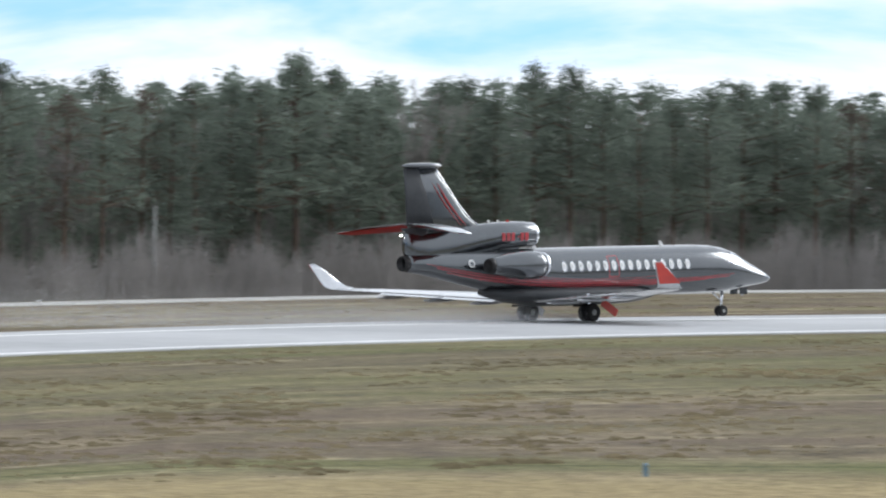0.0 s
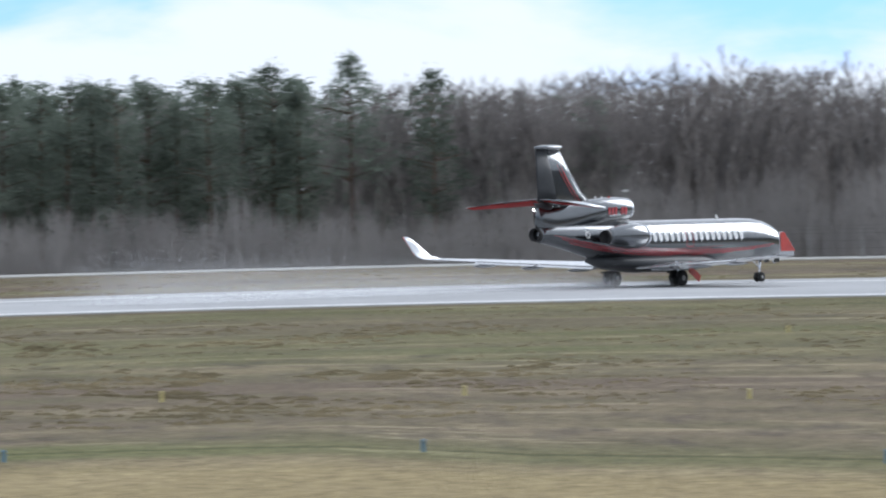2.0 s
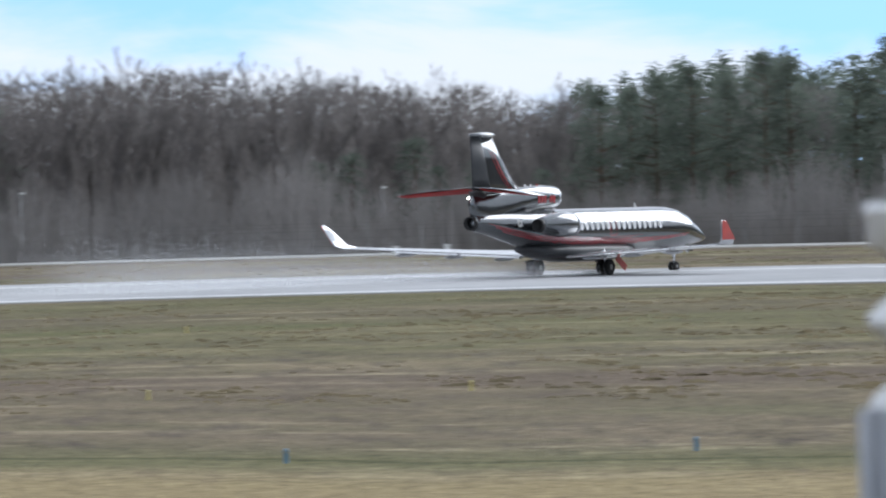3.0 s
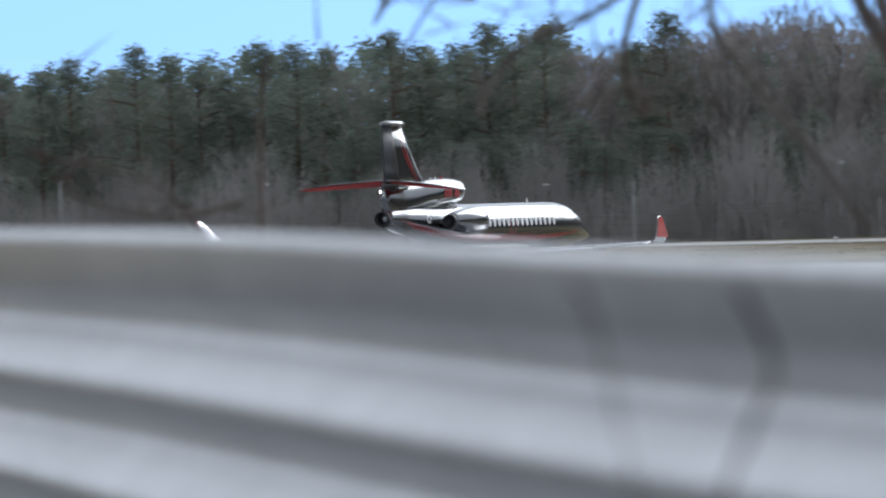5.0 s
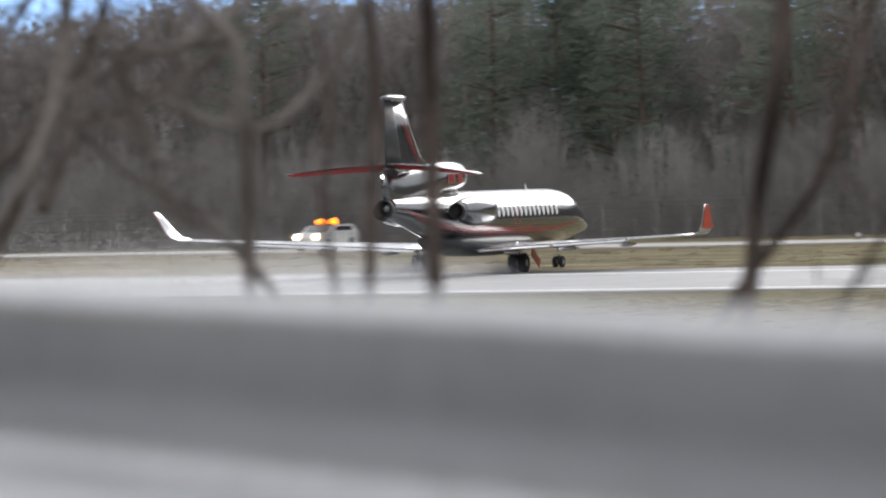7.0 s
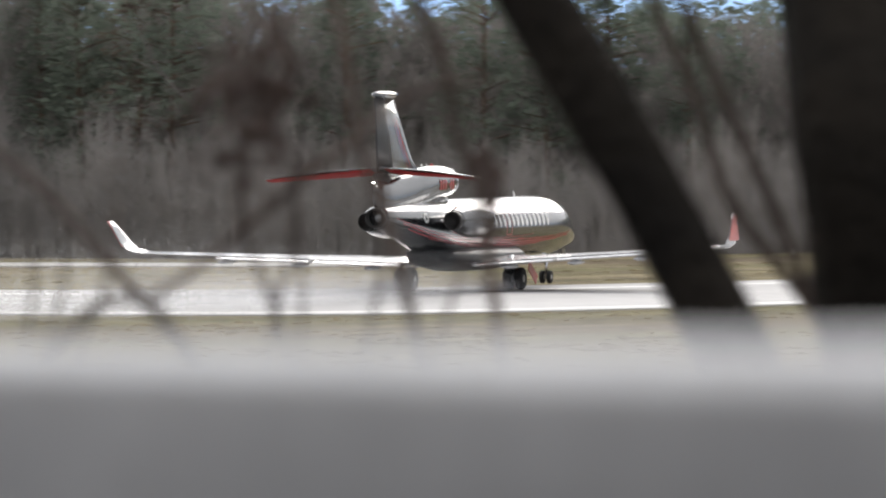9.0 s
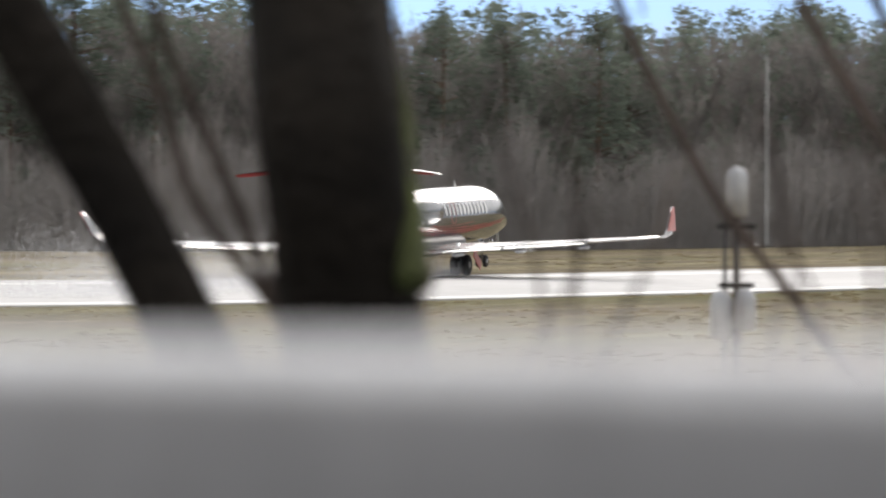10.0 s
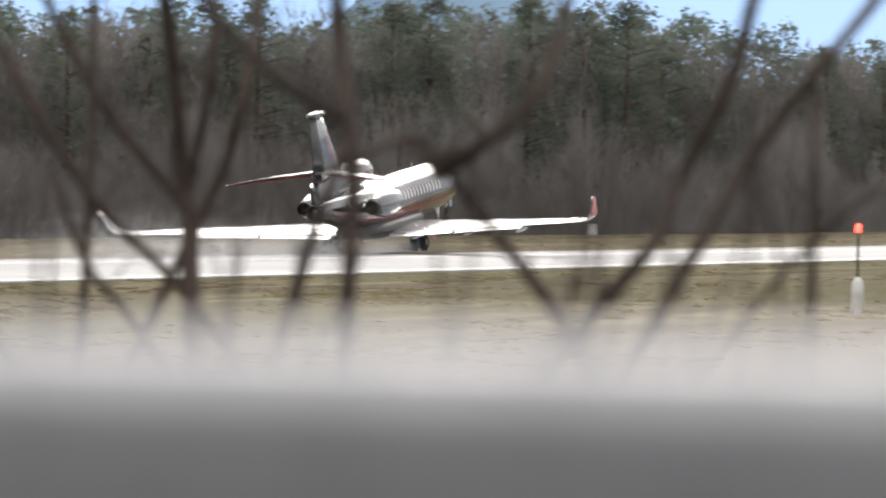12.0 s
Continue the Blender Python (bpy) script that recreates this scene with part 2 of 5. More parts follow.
DEAD_LEAF = material("dead_leaf", (0.075, 0.050, 0.040), 0.8, dark=(0.045, 0.031, 0.026), scale=20, leafy=0.2)
PALE_BRANCH = material("pale_grey_bark", (0.20, 0.175, 0.155), 0.85, dark=(0.11, 0.092, 0.08), scale=4, bump=0.4)
GALV = material("galvanised_steel", (0.64, 0.645, 0.655), 0.42, 0.62, dark=(0.57, 0.575, 0.585), scale=1.2, fine=14)
POLE = material("grey_pole_paint", (0.30, 0.30, 0.29), 0.6, dark=(0.20, 0.20, 0.195), scale=2)
WHITE = material("white_paint", (0.78, 0.78, 0.76), 0.45, dark=(0.62, 0.62, 0.60), scale=2)
FENCE_WIRE = material("weathered_wire", (0.13, 0.125, 0.12), 0.7, dark=(0.08, 0.078, 0.075), scale=2)
CAPSULE = material("grey_plastic_housing", (0.38, 0.395, 0.42), 0.5, dark=(0.31, 0.32, 0.34), scale=4)
YELLOW = material("yellow_paint", (0.62, 0.54, 0.23), 0.5, dark=(0.50, 0.43, 0.18), scale=3)
BLUE = material("blue_plastic", (0.17, 0.27, 0.34), 0.45, dark=(0.11, 0.20, 0.28), scale=3)
RED = material("red_paint", (0.62, 0.045, 0.025), 0.32, dark=(0.45, 0.03, 0.02), scale=1.5, coat=0.5)
RED_DARK = material("dark_red_paint", (0.40, 0.026, 0.026), 0.6, dark=(0.28, 0.02, 0.02), scale=1.2, spec=0.1)
STRIPE_RED = material("glossy_stripe_red", (0.46, 0.045, 0.055), 0.3, dark=(0.36, 0.035, 0.042), scale=1.5, coat=0.8)
GREY_PAINT = material("dark_grey_metallic_paint", (0.082, 0.090, 0.098), 0.23, 0.88, dark=(0.068, 0.075, 0.083), scale=0.7, coat=1.0)
# dark reflections of wood and ground are put into this grey
REFLECT_DARK = material("reflect_dark_grey_paint", (0.058, 0.060, 0.063), 0.4, 0.0, dark=(0.046, 0.048, 0.051), scale=0.8, spec=0.2)
SILVER = material("polished_aluminium", (0.80, 0.81, 0.83), 0.18, 0.95, dark=(0.66, 0.67, 0.70), scale=2)
WING_GREY = material("light_grey_wing_paint", (0.62, 0.63, 0.65), 0.24, 0.45, dark=(0.52, 0.53, 0.55), scale=0.8, coat=0.4)
TYRE = material("tyre_rubber", (0.022, 0.022, 0.023), 0.85, dark=(0.012, 0.012, 0.012), scale=6)
SOOT = material("sooty_metal", (0.035, 0.034, 0.034), 0.55, 0.6, dark=(0.014, 0.014, 0.014), scale=4)
# the sky's glint is put into this pale metallic glass colour
COCKPIT = material("sky_bright_cockpit_glass", (0.55, 0.57, 0.60), 0.06, 0.8, dark=(0.40, 0.42, 0.45), scale=1, coat=1.0)
GLASS = material("dark_cockpit_glass", (0.03, 0.035, 0.04), 0.05, 0.0, dark=(0.02, 0.02, 0.025), scale=1, coat=1.0)
SHADE = material("white_window_blind", (0.82, 0.82, 0.80), 0.35, dark=(0.70, 0.70, 0.68), scale=3, coat=0.8)
# the blue is distance haze painted into the hill's colour
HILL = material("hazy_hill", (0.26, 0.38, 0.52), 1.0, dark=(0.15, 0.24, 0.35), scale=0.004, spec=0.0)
LAMP_WHITE = material("lit_white_lamp", (1.0, 0.95, 0.82), 0.4, emit=60.0)
LAMP_ORANGE = material("lit_orange_beacon", (1.0, 0.20, 0.008), 0.4, emit=9.0)
LAMP_RED = material("lit_red_lamp", (1.0, 0.06, 0.04), 0.4, emit=6.0)
LAMP_HEAD = material("lit_headlamp", (1.0, 0.72, 0.35), 0.4, emit=26.0)


def spray_material():
    m = bpy.data.materials.new("water_spray")
    m.use_nodes = True
    nt = m.node_tree
    nt.nodes.remove(nt.nodes["Principled BSDF"])
    t = nt.nodes.new("ShaderNodeBsdfTransparent")
    d = nt.nodes.new("ShaderNodeBsdfDiffuse")
    d.inputs["Color"].default_value = (0.5, 0.5, 0.51, 1)
    mix = nt.nodes.new("ShaderNodeMixShader")
    mix.inputs["Fac"].default_value = 0.12
    nt.links.new(t.outputs[0], mix.inputs[1])
    back = nt.nodes.new("ShaderNodeBsdfTranslucent")
    back.inputs["Color"].default_value = (0.45, 0.455, 0.46, 1)
    drop = nt.nodes.new("ShaderNodeAddShader")
    nt.links.new(d.outputs[0], drop.inputs[0])
    nt.links.new(back.outputs[0], drop.inputs[1])
    nt.links.new(drop.outputs[0], mix.inputs[2])
    nt.links.new(mix.outputs[0], nt.nodes["Material Output"].inputs[0])
    return m


SPRAY = spray_material()

# ---- mesh helpers ----


def mesh_object(name, bm, mat, parent=None, smooth=False):
    me = bpy.data.meshes.new(name)
    bmesh.ops.recalc_face_normals(bm, faces=bm.faces)
    if smooth:
        for f in bm.faces:
            f.smooth = True
    bm.to_mesh(me)
    bm.free()
    me.materials.append(mat)
    ob = new(name, me)
    ob.parent = parent
    return ob


def part(name, bm, mat, parent, label="", smooth=True):
    ob = mesh_object(name, bm, mat, parent, smooth)
    if label:
        tagged(ob, label)
    return ob


def raw(name, verts, faces, mat, parent=None, smooth=False):
    me = bpy.data.meshes.new(name)
    me.from_pydata(verts, [], faces)
    if smooth:
        me.polygons.foreach_set("use_smooth", [True] * len(me.polygons))
    me.materials.append(mat)
    me.update()
    ob = new(name, me)
    ob.parent = parent
    return ob


def loft(bm, rings, cap=True, closed=True):
    """Skin a list of equal rings of points."""
    vs = [[bm.verts.new(p) for p in ring] for ring in rings]
    n = len(vs[0])
    for a, b in zip(vs, vs[1:]):
        for i in range(n if closed else n - 1):
            bm.faces.new((a[i], a[(i + 1) % n], b[(i + 1) % n], b[i]))
    if cap:
        bm.faces.new(vs[0][::-1])
        bm.faces.new(vs[-1])
    return vs


def tube(bm, points, radii, sides=6, cap=True):
    """A tapered limb through points."""
    rings = []
    pts = [Vector(p) for p in points]
    for i, p in enumerate(pts):
        d = (pts[min(i + 1, len(pts) - 1)] - pts[max(i - 1, 0)]).normalized()
        u = d.cross(Vector((0.3, 0.9, 0.2))).normalized()
        v = d.cross(u)
        rings.append([p + (u * math.cos(a) + v * math.sin(a)) * radii[i] for a in [2 * math.pi * k / sides for k in range(sides)]])
    loft(bm, rings, cap)


def box(bm, cx, cy, cz, sx, sy, sz, bevel=0.0, turn=None):
    got = bmesh.ops.create_cube(bm, size=1.0)
    m = Matrix.Translation((cx, cy, cz)) @ (turn or Matrix()) @ Matrix.Diagonal((sx, sy, sz, 1))
    bmesh.ops.transform(bm, matrix=m, verts=got["verts"])
    if bevel:
        es = list({e for v in got["verts"] for e in v.link_edges})
        bmesh.ops.bevel(bm, geom=es, offset=bevel, segments=2, affect="EDGES")


def lathe(bm, profile, axis="x", at=(0, 0, 0), sides=24):
    """Turn (along, radius) pairs round an axis."""
    rings = []
    for s, r in profile:
        ring = []
        for k in range(sides):
            a = 2 * math.pi * k / sides
            c, d = r * math.cos(a), r * math.sin(a)
            ring.append({"x": (s, c, d), "y": (c, s, d), "z": (c, d, s)}[axis])
        rings.append([Vector(p) + Vector(at) for p in ring])
    loft(bm, rings)


# ---- the lie of the land: the runway runs in a long bend round the roadside bank ----
BAND = [290, 323, 356, 382, 400, 410, 412, 408, 398, 381, 360, 337, 316, 301, 295, 303, 322, 351, 388, 434, 492]


def reach(az):
    """Distance of the jet's track from the eye at a bearing in degrees."""
    u = min(max((az + 30) / 3, 0.0), 19.999)
    i = int(u)
    f = u - i
    p = [BAND[min(max(j, 0), 20)] for j in (i - 1, i, i + 1, i + 2)]
    return p[1] + 0.5 * f * (p[2] - p[0] + f * (2 * p[0] - 5 * p[1] + 4 * p[2] - p[3] + f * (3 * (p[1] - p[2]) + p[3] - p[0])))


def between(marks, az):
    """A value read off a list of (bearing, value) marks."""
    for (a, h), (b, g) in zip(marks, marks[1:]):
        if az <= b:
            return h + (g - h) * max(0.0, (az - a) / (b - a))
    return marks[-1][1]


CLOSER = [(10, 1.0), (14, 0.86), (18, 0.66), (23, 0.52), (26, 0.42), (31, 0.36), (34, 1.0)]


def drawn(az, k):
    """Beyond the runway the wood's edge draws closer to it towards the east."""
    return k if k < 0.98 else 0.98 + (k - 0.98) * between(CLOSER, az)


def spot(az, k, z=0.0):
    """A point at bearing az and k times the distance of the track."""
    r = drawn(az, k) * reach(az)
    return Vector((r * math.sin(radians(az)), r * math.cos(radians(az)), z))


def near(az, dist, el):
    """A point by bearing, distance and elevation from the eye."""
    return Vector((dist * math.sin(radians(az)), dist * math.cos(radians(az)), EYE + dist * math.tan(radians(el))))


def bank(r):
    """Height of the ground: a roadside bank round the eye, then the airfield's level."""
    if r < 22:
        return 4.7
    if r > 46:
        return 0.0
    f = (r - 22) / 24
    return 4.7 * (1 - f * f * (3 - 2 * f))


MOWN = [(-26, 0.507), (-21.7, 0.457), (-19.6, 0.438), (-16.6, 0.428), (-15, 0.405), (-11, 0.379)]


def strip_at(az, k):
    """Where a spot lies across the strips of the meadow; the mown edge is at 164."""
    edge = between(MOWN, az)
    if k < edge:
        return 164 * k / edge
    return 164 + (277.5 - 164) * (k - edge) / (0.75 - edge) if k < 0.75 else k * 370


def ground_sheet():
    azs = [-180 + 6 * i for i in range(23)] + [-42 + 0.5 * i for i in range(169)] + [48 + 6 * i for i in range(22)]
    ks = [0.002, 0.02, 0.04, 0.06, 0.07, 0.08, 0.09, 0.10, 0.11, 0.12, 0.13, 0.15, 0.2, 0.3, 0.36, 0.38, 0.4, 0.42, 0.44, 0.46, 0.48, 0.5, 0.55, 0.6, 0.65, 0.7, 0.75, 0.8, 0.9, 1.0, 1.15, 1.3, 1.6, 2.2, 4, 9]
    verts, uvs, faces = [], [], []
    for k in ks:
        for az in azs:
            p = spot(az, k)
            r = math.hypot(p.x, p.y)
            ripple = 0.10 * noise.noise((p.x * 0.05, p.y * 0.05, 0)) if 50 < r < 0.85 * reach(az) else 0
            verts.append((p.x, p.y, bank(r) + ripple))
            uvs.append((radians(az) * 370, strip_at(az, k)))
    n = len(azs)
    for i in range(len(ks) - 1):
        for j in range(n):
            faces.append((i * n + j, i * n + (j + 1) % n, (i + 1) * n + (j + 1) % n, (i + 1) * n + j))
    faces.append(tuple(range(n))[::-1])
    ob = raw("ground", verts, faces, MEADOW, smooth=True)
    layer = ob.data.uv_layers.new(name="strip")
    for loop in ob.data.loops:
        layer.data[loop.index].uv = uvs[loop.vertex_index]
    return tagged(ob, "flat winter airfield meadow in straw and olive patches", "ground", kind="structure")


def ribbon(name, k0, k1, z, mat, label, category, az0=-40, az1=40, step=0.5, thick=0.12):
    verts, faces = [], []
    n = int((az1 - az0) / step) + 1
    for i in range(n):
        az = az0 + i * step
        a, b = spot(az, between(k0, az), z), spot(az, between(k1, az), z)
        verts += [a, b, b - Vector((0, 0, thick)), a - Vector((0, 0, thick))]
    for i in range(n - 1):
        a, b = 4 * i, 4 * i + 4
        for j in range(4):
            faces.append((a + j, a + (j + 1) % 4, b + (j + 1) % 4, b + j))
    return tagged(raw(name, verts, faces, mat), label, category, kind="structure")


ground_sheet()
NEAR_EDGE = [(-40, 0.87), (-24, 0.879), (-19, 0.899), (-13, 0.894), (7, 0.893), (13, 0.87), (18, 0.855), (21, 0.845), (27, 0.850), (40, 0.86)]
FAR_EDGE = [(-40, 1.02), (-21, 1.025), (-15, 1.045), (7, 1.028), (13, 1.02), (18, 1.004), (21, 0.985), (23, 0.975), (27, 0.96), (40, 0.95)]
TAXI = [(-40, 1.27), (-26, 1.275), (-21, 1.29), (-15, 1.297), (-8, 1.285), (2, 1.26), (7, 1.235), (18, 1.235)]


def offset(marks, d):
    return [(a, k + d) for a, k in marks]


ribbon("runway", NEAR_EDGE, FAR_EDGE, 0.05, CONCRETE, "wet pale concrete runway with worn white edge line", "runway")
ribbon("trim", offset(FAR_EDGE, -0.030), offset(FAR_EDGE, -0.024), 0.056, LINE, "worn white line painted on the runway", "line", thick=0.004)
ribbon("trim", offset(NEAR_EDGE, 0.006), offset(NEAR_EDGE, 0.012), 0.056, LINE, "worn white edge line painted on the runway", "line", thick=0.004)
ribbon("road", offset(TAXI, -0.016), offset(TAXI, 0.016), 0.06, PALE, "pale concrete taxiway beside the wood", "road", az1=13)

# unseen asphalt disc, added so the barrier gets grey bounce instead of straw
disc = [(19.5 * math.cos(a), 19.5 * math.sin(a), z) for z in (4.76, 4.5) for a in [2 * math.pi * i / 48 for i in range(48)]]
tagged(raw("pavement", disc, [tuple(range(48))] + [(i, i + 48, (i + 1) % 48 + 48, (i + 1) % 48) for i in range(48)], ASPHALT),
       "unseen grey asphalt added on the roadside bank for neutral bounce light", "pavement", kind="structure")

# a far hill behind the wood, the blue haze put into its colour
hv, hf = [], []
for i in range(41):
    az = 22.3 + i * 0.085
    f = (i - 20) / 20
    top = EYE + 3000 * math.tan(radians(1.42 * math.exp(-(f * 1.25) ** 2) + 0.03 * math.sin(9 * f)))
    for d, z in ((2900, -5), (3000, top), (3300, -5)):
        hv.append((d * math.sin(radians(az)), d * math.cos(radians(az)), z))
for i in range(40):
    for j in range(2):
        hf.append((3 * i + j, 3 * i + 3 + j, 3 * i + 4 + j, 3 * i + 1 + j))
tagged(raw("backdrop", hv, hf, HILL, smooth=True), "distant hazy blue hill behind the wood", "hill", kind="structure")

# ---- the wood ----
rng = random.Random(4)


def tuft(verts, faces, c, size, count, flat=0.6):
    """A clump of small needle sprays."""
    for _ in range(count):
        o = Vector((rng.gauss(0, 0.5), rng.gauss(0, 0.5), rng.gauss(0, 0.5 * flat))) * size + c
        d1 = Vector((rng.uniform(-1, 1), rng.uniform(-1, 1), rng.uniform(-0.5, 0.7))).normalized() * size * rng.uniform(0.35, 0.75)
        d2 = Vector((rng.uniform(-1, 1), rng.uniform(-1, 1), rng.uniform(-0.7, 0.7))).normalized() * size * rng.uniform(0.25, 0.5)
        i = len(verts)
        verts += [o - d1 * 0.5, o + d2 * 0.6, o + d1 * 0.6, o - d2 * 0.5]
        faces.append((i, i + 1, i + 2, i + 3))


def pine_data(height, base, width, clumps, spray_size=0.56):
    """Trunk and limbs as a bmesh, and the crown's sprays, of one pine with its foot at the origin."""
    bm = bmesh.new()
    lean = rng.uniform(-0.25, 0.25)
    tube(bm, [(0, 0, -0.1), (lean * 0.4, 0, height * 0.4), (lean, 0.1, height * 0.8), (lean, 0, height * 0.97)],
         [0.17, 0.13, 0.08, 0.02], 6)
    verts, faces = [], []
    for i in range(clumps):
        f = rng.random() ** 0.8
        z = height * (base + (1 - base) * f)
        w = 1.12 * width * (1.0 - 0.78 * f ** 3.0) * (0.76 + 0.24 * math.sin(f * 13 + lean * 20)) + 0.12
        a = rng.uniform(0, 2 * math.pi)
        r = w * math.sqrt(rng.uniform(0.1, 1.0))
        c = Vector((r * math.cos(a) + lean * f, r * math.sin(a), z))
        if i % 9 == 0:
            tube(bm, [(lean * f, 0, z - 0.5), (c.x * 0.6, c.y * 0.6, z - 0.15), (c.x, c.y, z)], [0.05, 0.035, 0.015], 4)
        tuft(verts, faces, c, spray_size * (1 - 0.3 * f), 10 if spray_size < 0.7 else 8)
    for _ in range(14):
        f = rng.uniform(0.90, 1.03)
        tuft(verts, faces, Vector((lean + rng.gauss(0, 0.9) * (1.06 - f) * 2, rng.gauss(0, 0.3), height * f)), 0.26, 5, 1.3)
    return bm, verts, faces


def pine(height, base, width, clumps, needles, label):
    bm, verts, faces = pine_data(height, base, width, clumps)
    root = tagged(new("pine_tree"), label, "tree", "trees at the edge of the wood")
    part("trunk", bm, BARK, root, smooth=False)
    raw("crown", verts, faces, needles, root)
    return root


def bare_data(height, spread, depth=4):
    """A leafless broadleaf tree: forking limbs, the last ones thin twigs."""
    bm = bmesh.new()
    verts, faces = [], []

    def grow(p, d, length, radius, level):
        q = p + d * length * 0.5 + Vector((rng.uniform(-1, 1), rng.uniform(-1, 1), 0)) * length * 0.06
        e = p + d * length
        if level <= 2:
            tube(bm, [p, q, e], [radius, radius * 0.8, radius * 0.6], 5 if level == 0 else 4)
        else:
            s = d.cross(Vector((rng.uniform(-1, 1), rng.uniform(-1, 1), 0.2))).normalized() * max(radius, 0.022)
            i = len(verts)
            verts.extend([p - s, p + s, e])
            faces.append((i, i + 1, i + 2))
        if level >= depth:
            return
        for _ in range(rng.choice((3, 3, 4)) if level else 6):
            t = rng.uniform(0.45, 1.0) if level else rng.uniform(0.35, 1.0)
            v = Vector((rng.uniform(-1, 1), rng.uniform(-1, 1), rng.uniform(0.15, 1.1)))
            nd = (d * (0.75 if level else 0.6) + v * spread).normalized()
            grow(p + (e - p) * t, nd, length * rng.uniform(0.42, 0.62), radius * 0.55, level + 1)

    grow(Vector((0, 0, -0.1)), Vector((rng.uniform(-0.06, 0.06), 0, 1)).normalized(), height * 0.55, height * 0.011, 0)
    return bm, verts, faces


def bare_tree(height, spread, bark, label):
    bm, verts, faces = bare_data(height, spread, 5)
    root = tagged(new("bare_tree"), label, "tree", "trees at the edge of the wood")
    part("trunk", bm, bark, root, smooth=False)
    raw("crown", verts, faces, TWIG, root)
    return root


pines = [pine(13.4, 0.25, 2.6, 330, NEEDLE, "tall dark green pine at the edge of the wood"),
         pine(12.8, 0.35, 2.4, 290, NEEDLE, "dark green pine with bare lower trunk"),
         pine(13.6, 0.40, 3.0, 330, NEEDLE, "broad-crowned dark green pine with bare trunk"),
         pine(12.4, 0.15, 2.4, 330, NEEDLE, "dense dark green pine at the edge of the wood")]
dry = pine(11.8, 0.35, 2.0, 110, NEEDLE_DRY, "thin brownish half-dead pine in the wood")
young = pine(6.2, 0.06, 1.7, 110, NEEDLE, "young low green pine before the wood")
bares = [bare_tree(13.6, 0.55, TWIG, "tall leafless broadleaf tree at the edge of the wood"),
         bare_tree(12.6, 0.7, TWIG, "spreading leafless tree at the edge of the wood"),
         bare_tree(11.6, 0.45, TWIG, "slim leafless tree in the wood")]
birch = bare_tree(11.0, 0.45, BIRCH, "leafless birch with pale trunk")


def kind_at(az):
    """Share of pines along the edge of the wood."""
    if az < -16.5:
        return 0.97
    if az < -9.8:
        return 0.04
    if az < -1.5:
        return 0.80
    if az < 5.2:
        return 0.20
    return 0.42


def thicket(az):
    """Height of the brush before the wood, against its usual height."""
    return between([(-30, 0.95), (-17, 1.05), (-14, 1.45), (-10, 1.5), (-4, 1.55), (0, 1.4), (8, 1.5), (11, 1.75), (20, 1.7), (30, 1.5)], az)


def tall(az):
    """Height of the wood along its edge, against its usual height."""
    h = between(CROWNS, az)
    return (EYE + drawn(az, 1.345) / 1.345 * (13.2 * h - EYE)) / 12.1


CROWNS = [(-30, 0.9), (-26.6, 0.94), (-25.2, 1.0), (-23.8, 1.0), (-22.4, 0.99), (-21, 1.02), (-19.6, 1.03), (-18.2, 0.99), (-16.8, 1.02),
          (-15.4, 1.06), (-14, 1.13), (-12.6, 1.10), (-11.2, 1.01), (-9.8, 0.88), (-8.4, 1.02), (-7, 1.02), (-5.6, 1.00), (-4.2, 1.03),
          (-2.8, 1.04), (-1.4, 1.09), (0, 1.16), (1.4, 1.20), (2.8, 1.24), (4.2, 1.24), (6, 1.18), (7, 1.10), (8.4, 1.12), (9.8, 1.20),
          (11.2, 1.17), (12.6, 1.12), (14, 1.03), (15.4, 1.0), (16.8, 0.97), (19.6, 0.99), (21, 1.02), (22.4, 1.06), (23.8, 1.08),
          (25.2, 1.13), (26.6, 1.04), (28, 0.98)]


def plant(proto, az, k, scale, turn):
    p = spot(az, k)
    ob = copy_thing(proto, pose(p.x, p.y, p.z, 0, 0, turn))
    ob.scale = (scale * rng.uniform(0.9, 1.1), scale * rng.uniform(0.9, 1.1), scale)
    return ob


az = -29.0
while az < 29.5:
    share = kind_at(az)
    k = 1.335 + rng.uniform(0, 0.02)
    if rng.random() < share:
        proto = rng.choice(pines) if rng.random() < 0.94 else dry
    else:
        proto = rng.choice(bares) if not (1.5 < az < 8 and rng.random() < 0.55) else birch
    plant(proto, az, k, rng.uniform(0.89, 1.025) * tall(az), rng.uniform(0, 360))
    if rng.random() < 0.16 and share > 0.15:
        plant(young, az + 0.1, 1.318 + rng.uniform(0, 0.008), rng.uniform(0.6, 1.1), rng.uniform(0, 360))
    az += rng.uniform(0.19, 0.31)
# single trees that stand out
for i in range(20):
    plant(bares[i % 3], -16.2 + i * 0.27 + rng.uniform(-0.1, 0.1), 1.345, rng.uniform(0.95, 1.10), rng.uniform(0, 360))
for az_, proto, s in ((-16.33, pines[2], 1.14), (-27.6, pines[0], 1.1), (-25.0, pines[2], 1.07)):
    plant(proto, az_, 1.334, s, 40)
for i in range(26):   # low green pines before the leafless stretch
    a = -3.6 + 6.2 * i / 26 if i < 20 else -11.9 + 0.33 * (i - 20)
    plant(young, a + rng.uniform(-0.12, 0.12), 1.322 + rng.uniform(0, 0.01), rng.uniform(0.75, 1.35), rng.uniform(0, 360))
for ob in [*pines, dry, young, *bares, birch]:
    p = spot(-30 + rng.uniform(-0.5, 0.5) * 2, 1.36 + rng.uniform(0, 0.05))
    ob.matrix_basis = pose(p.x, p.y, 0)


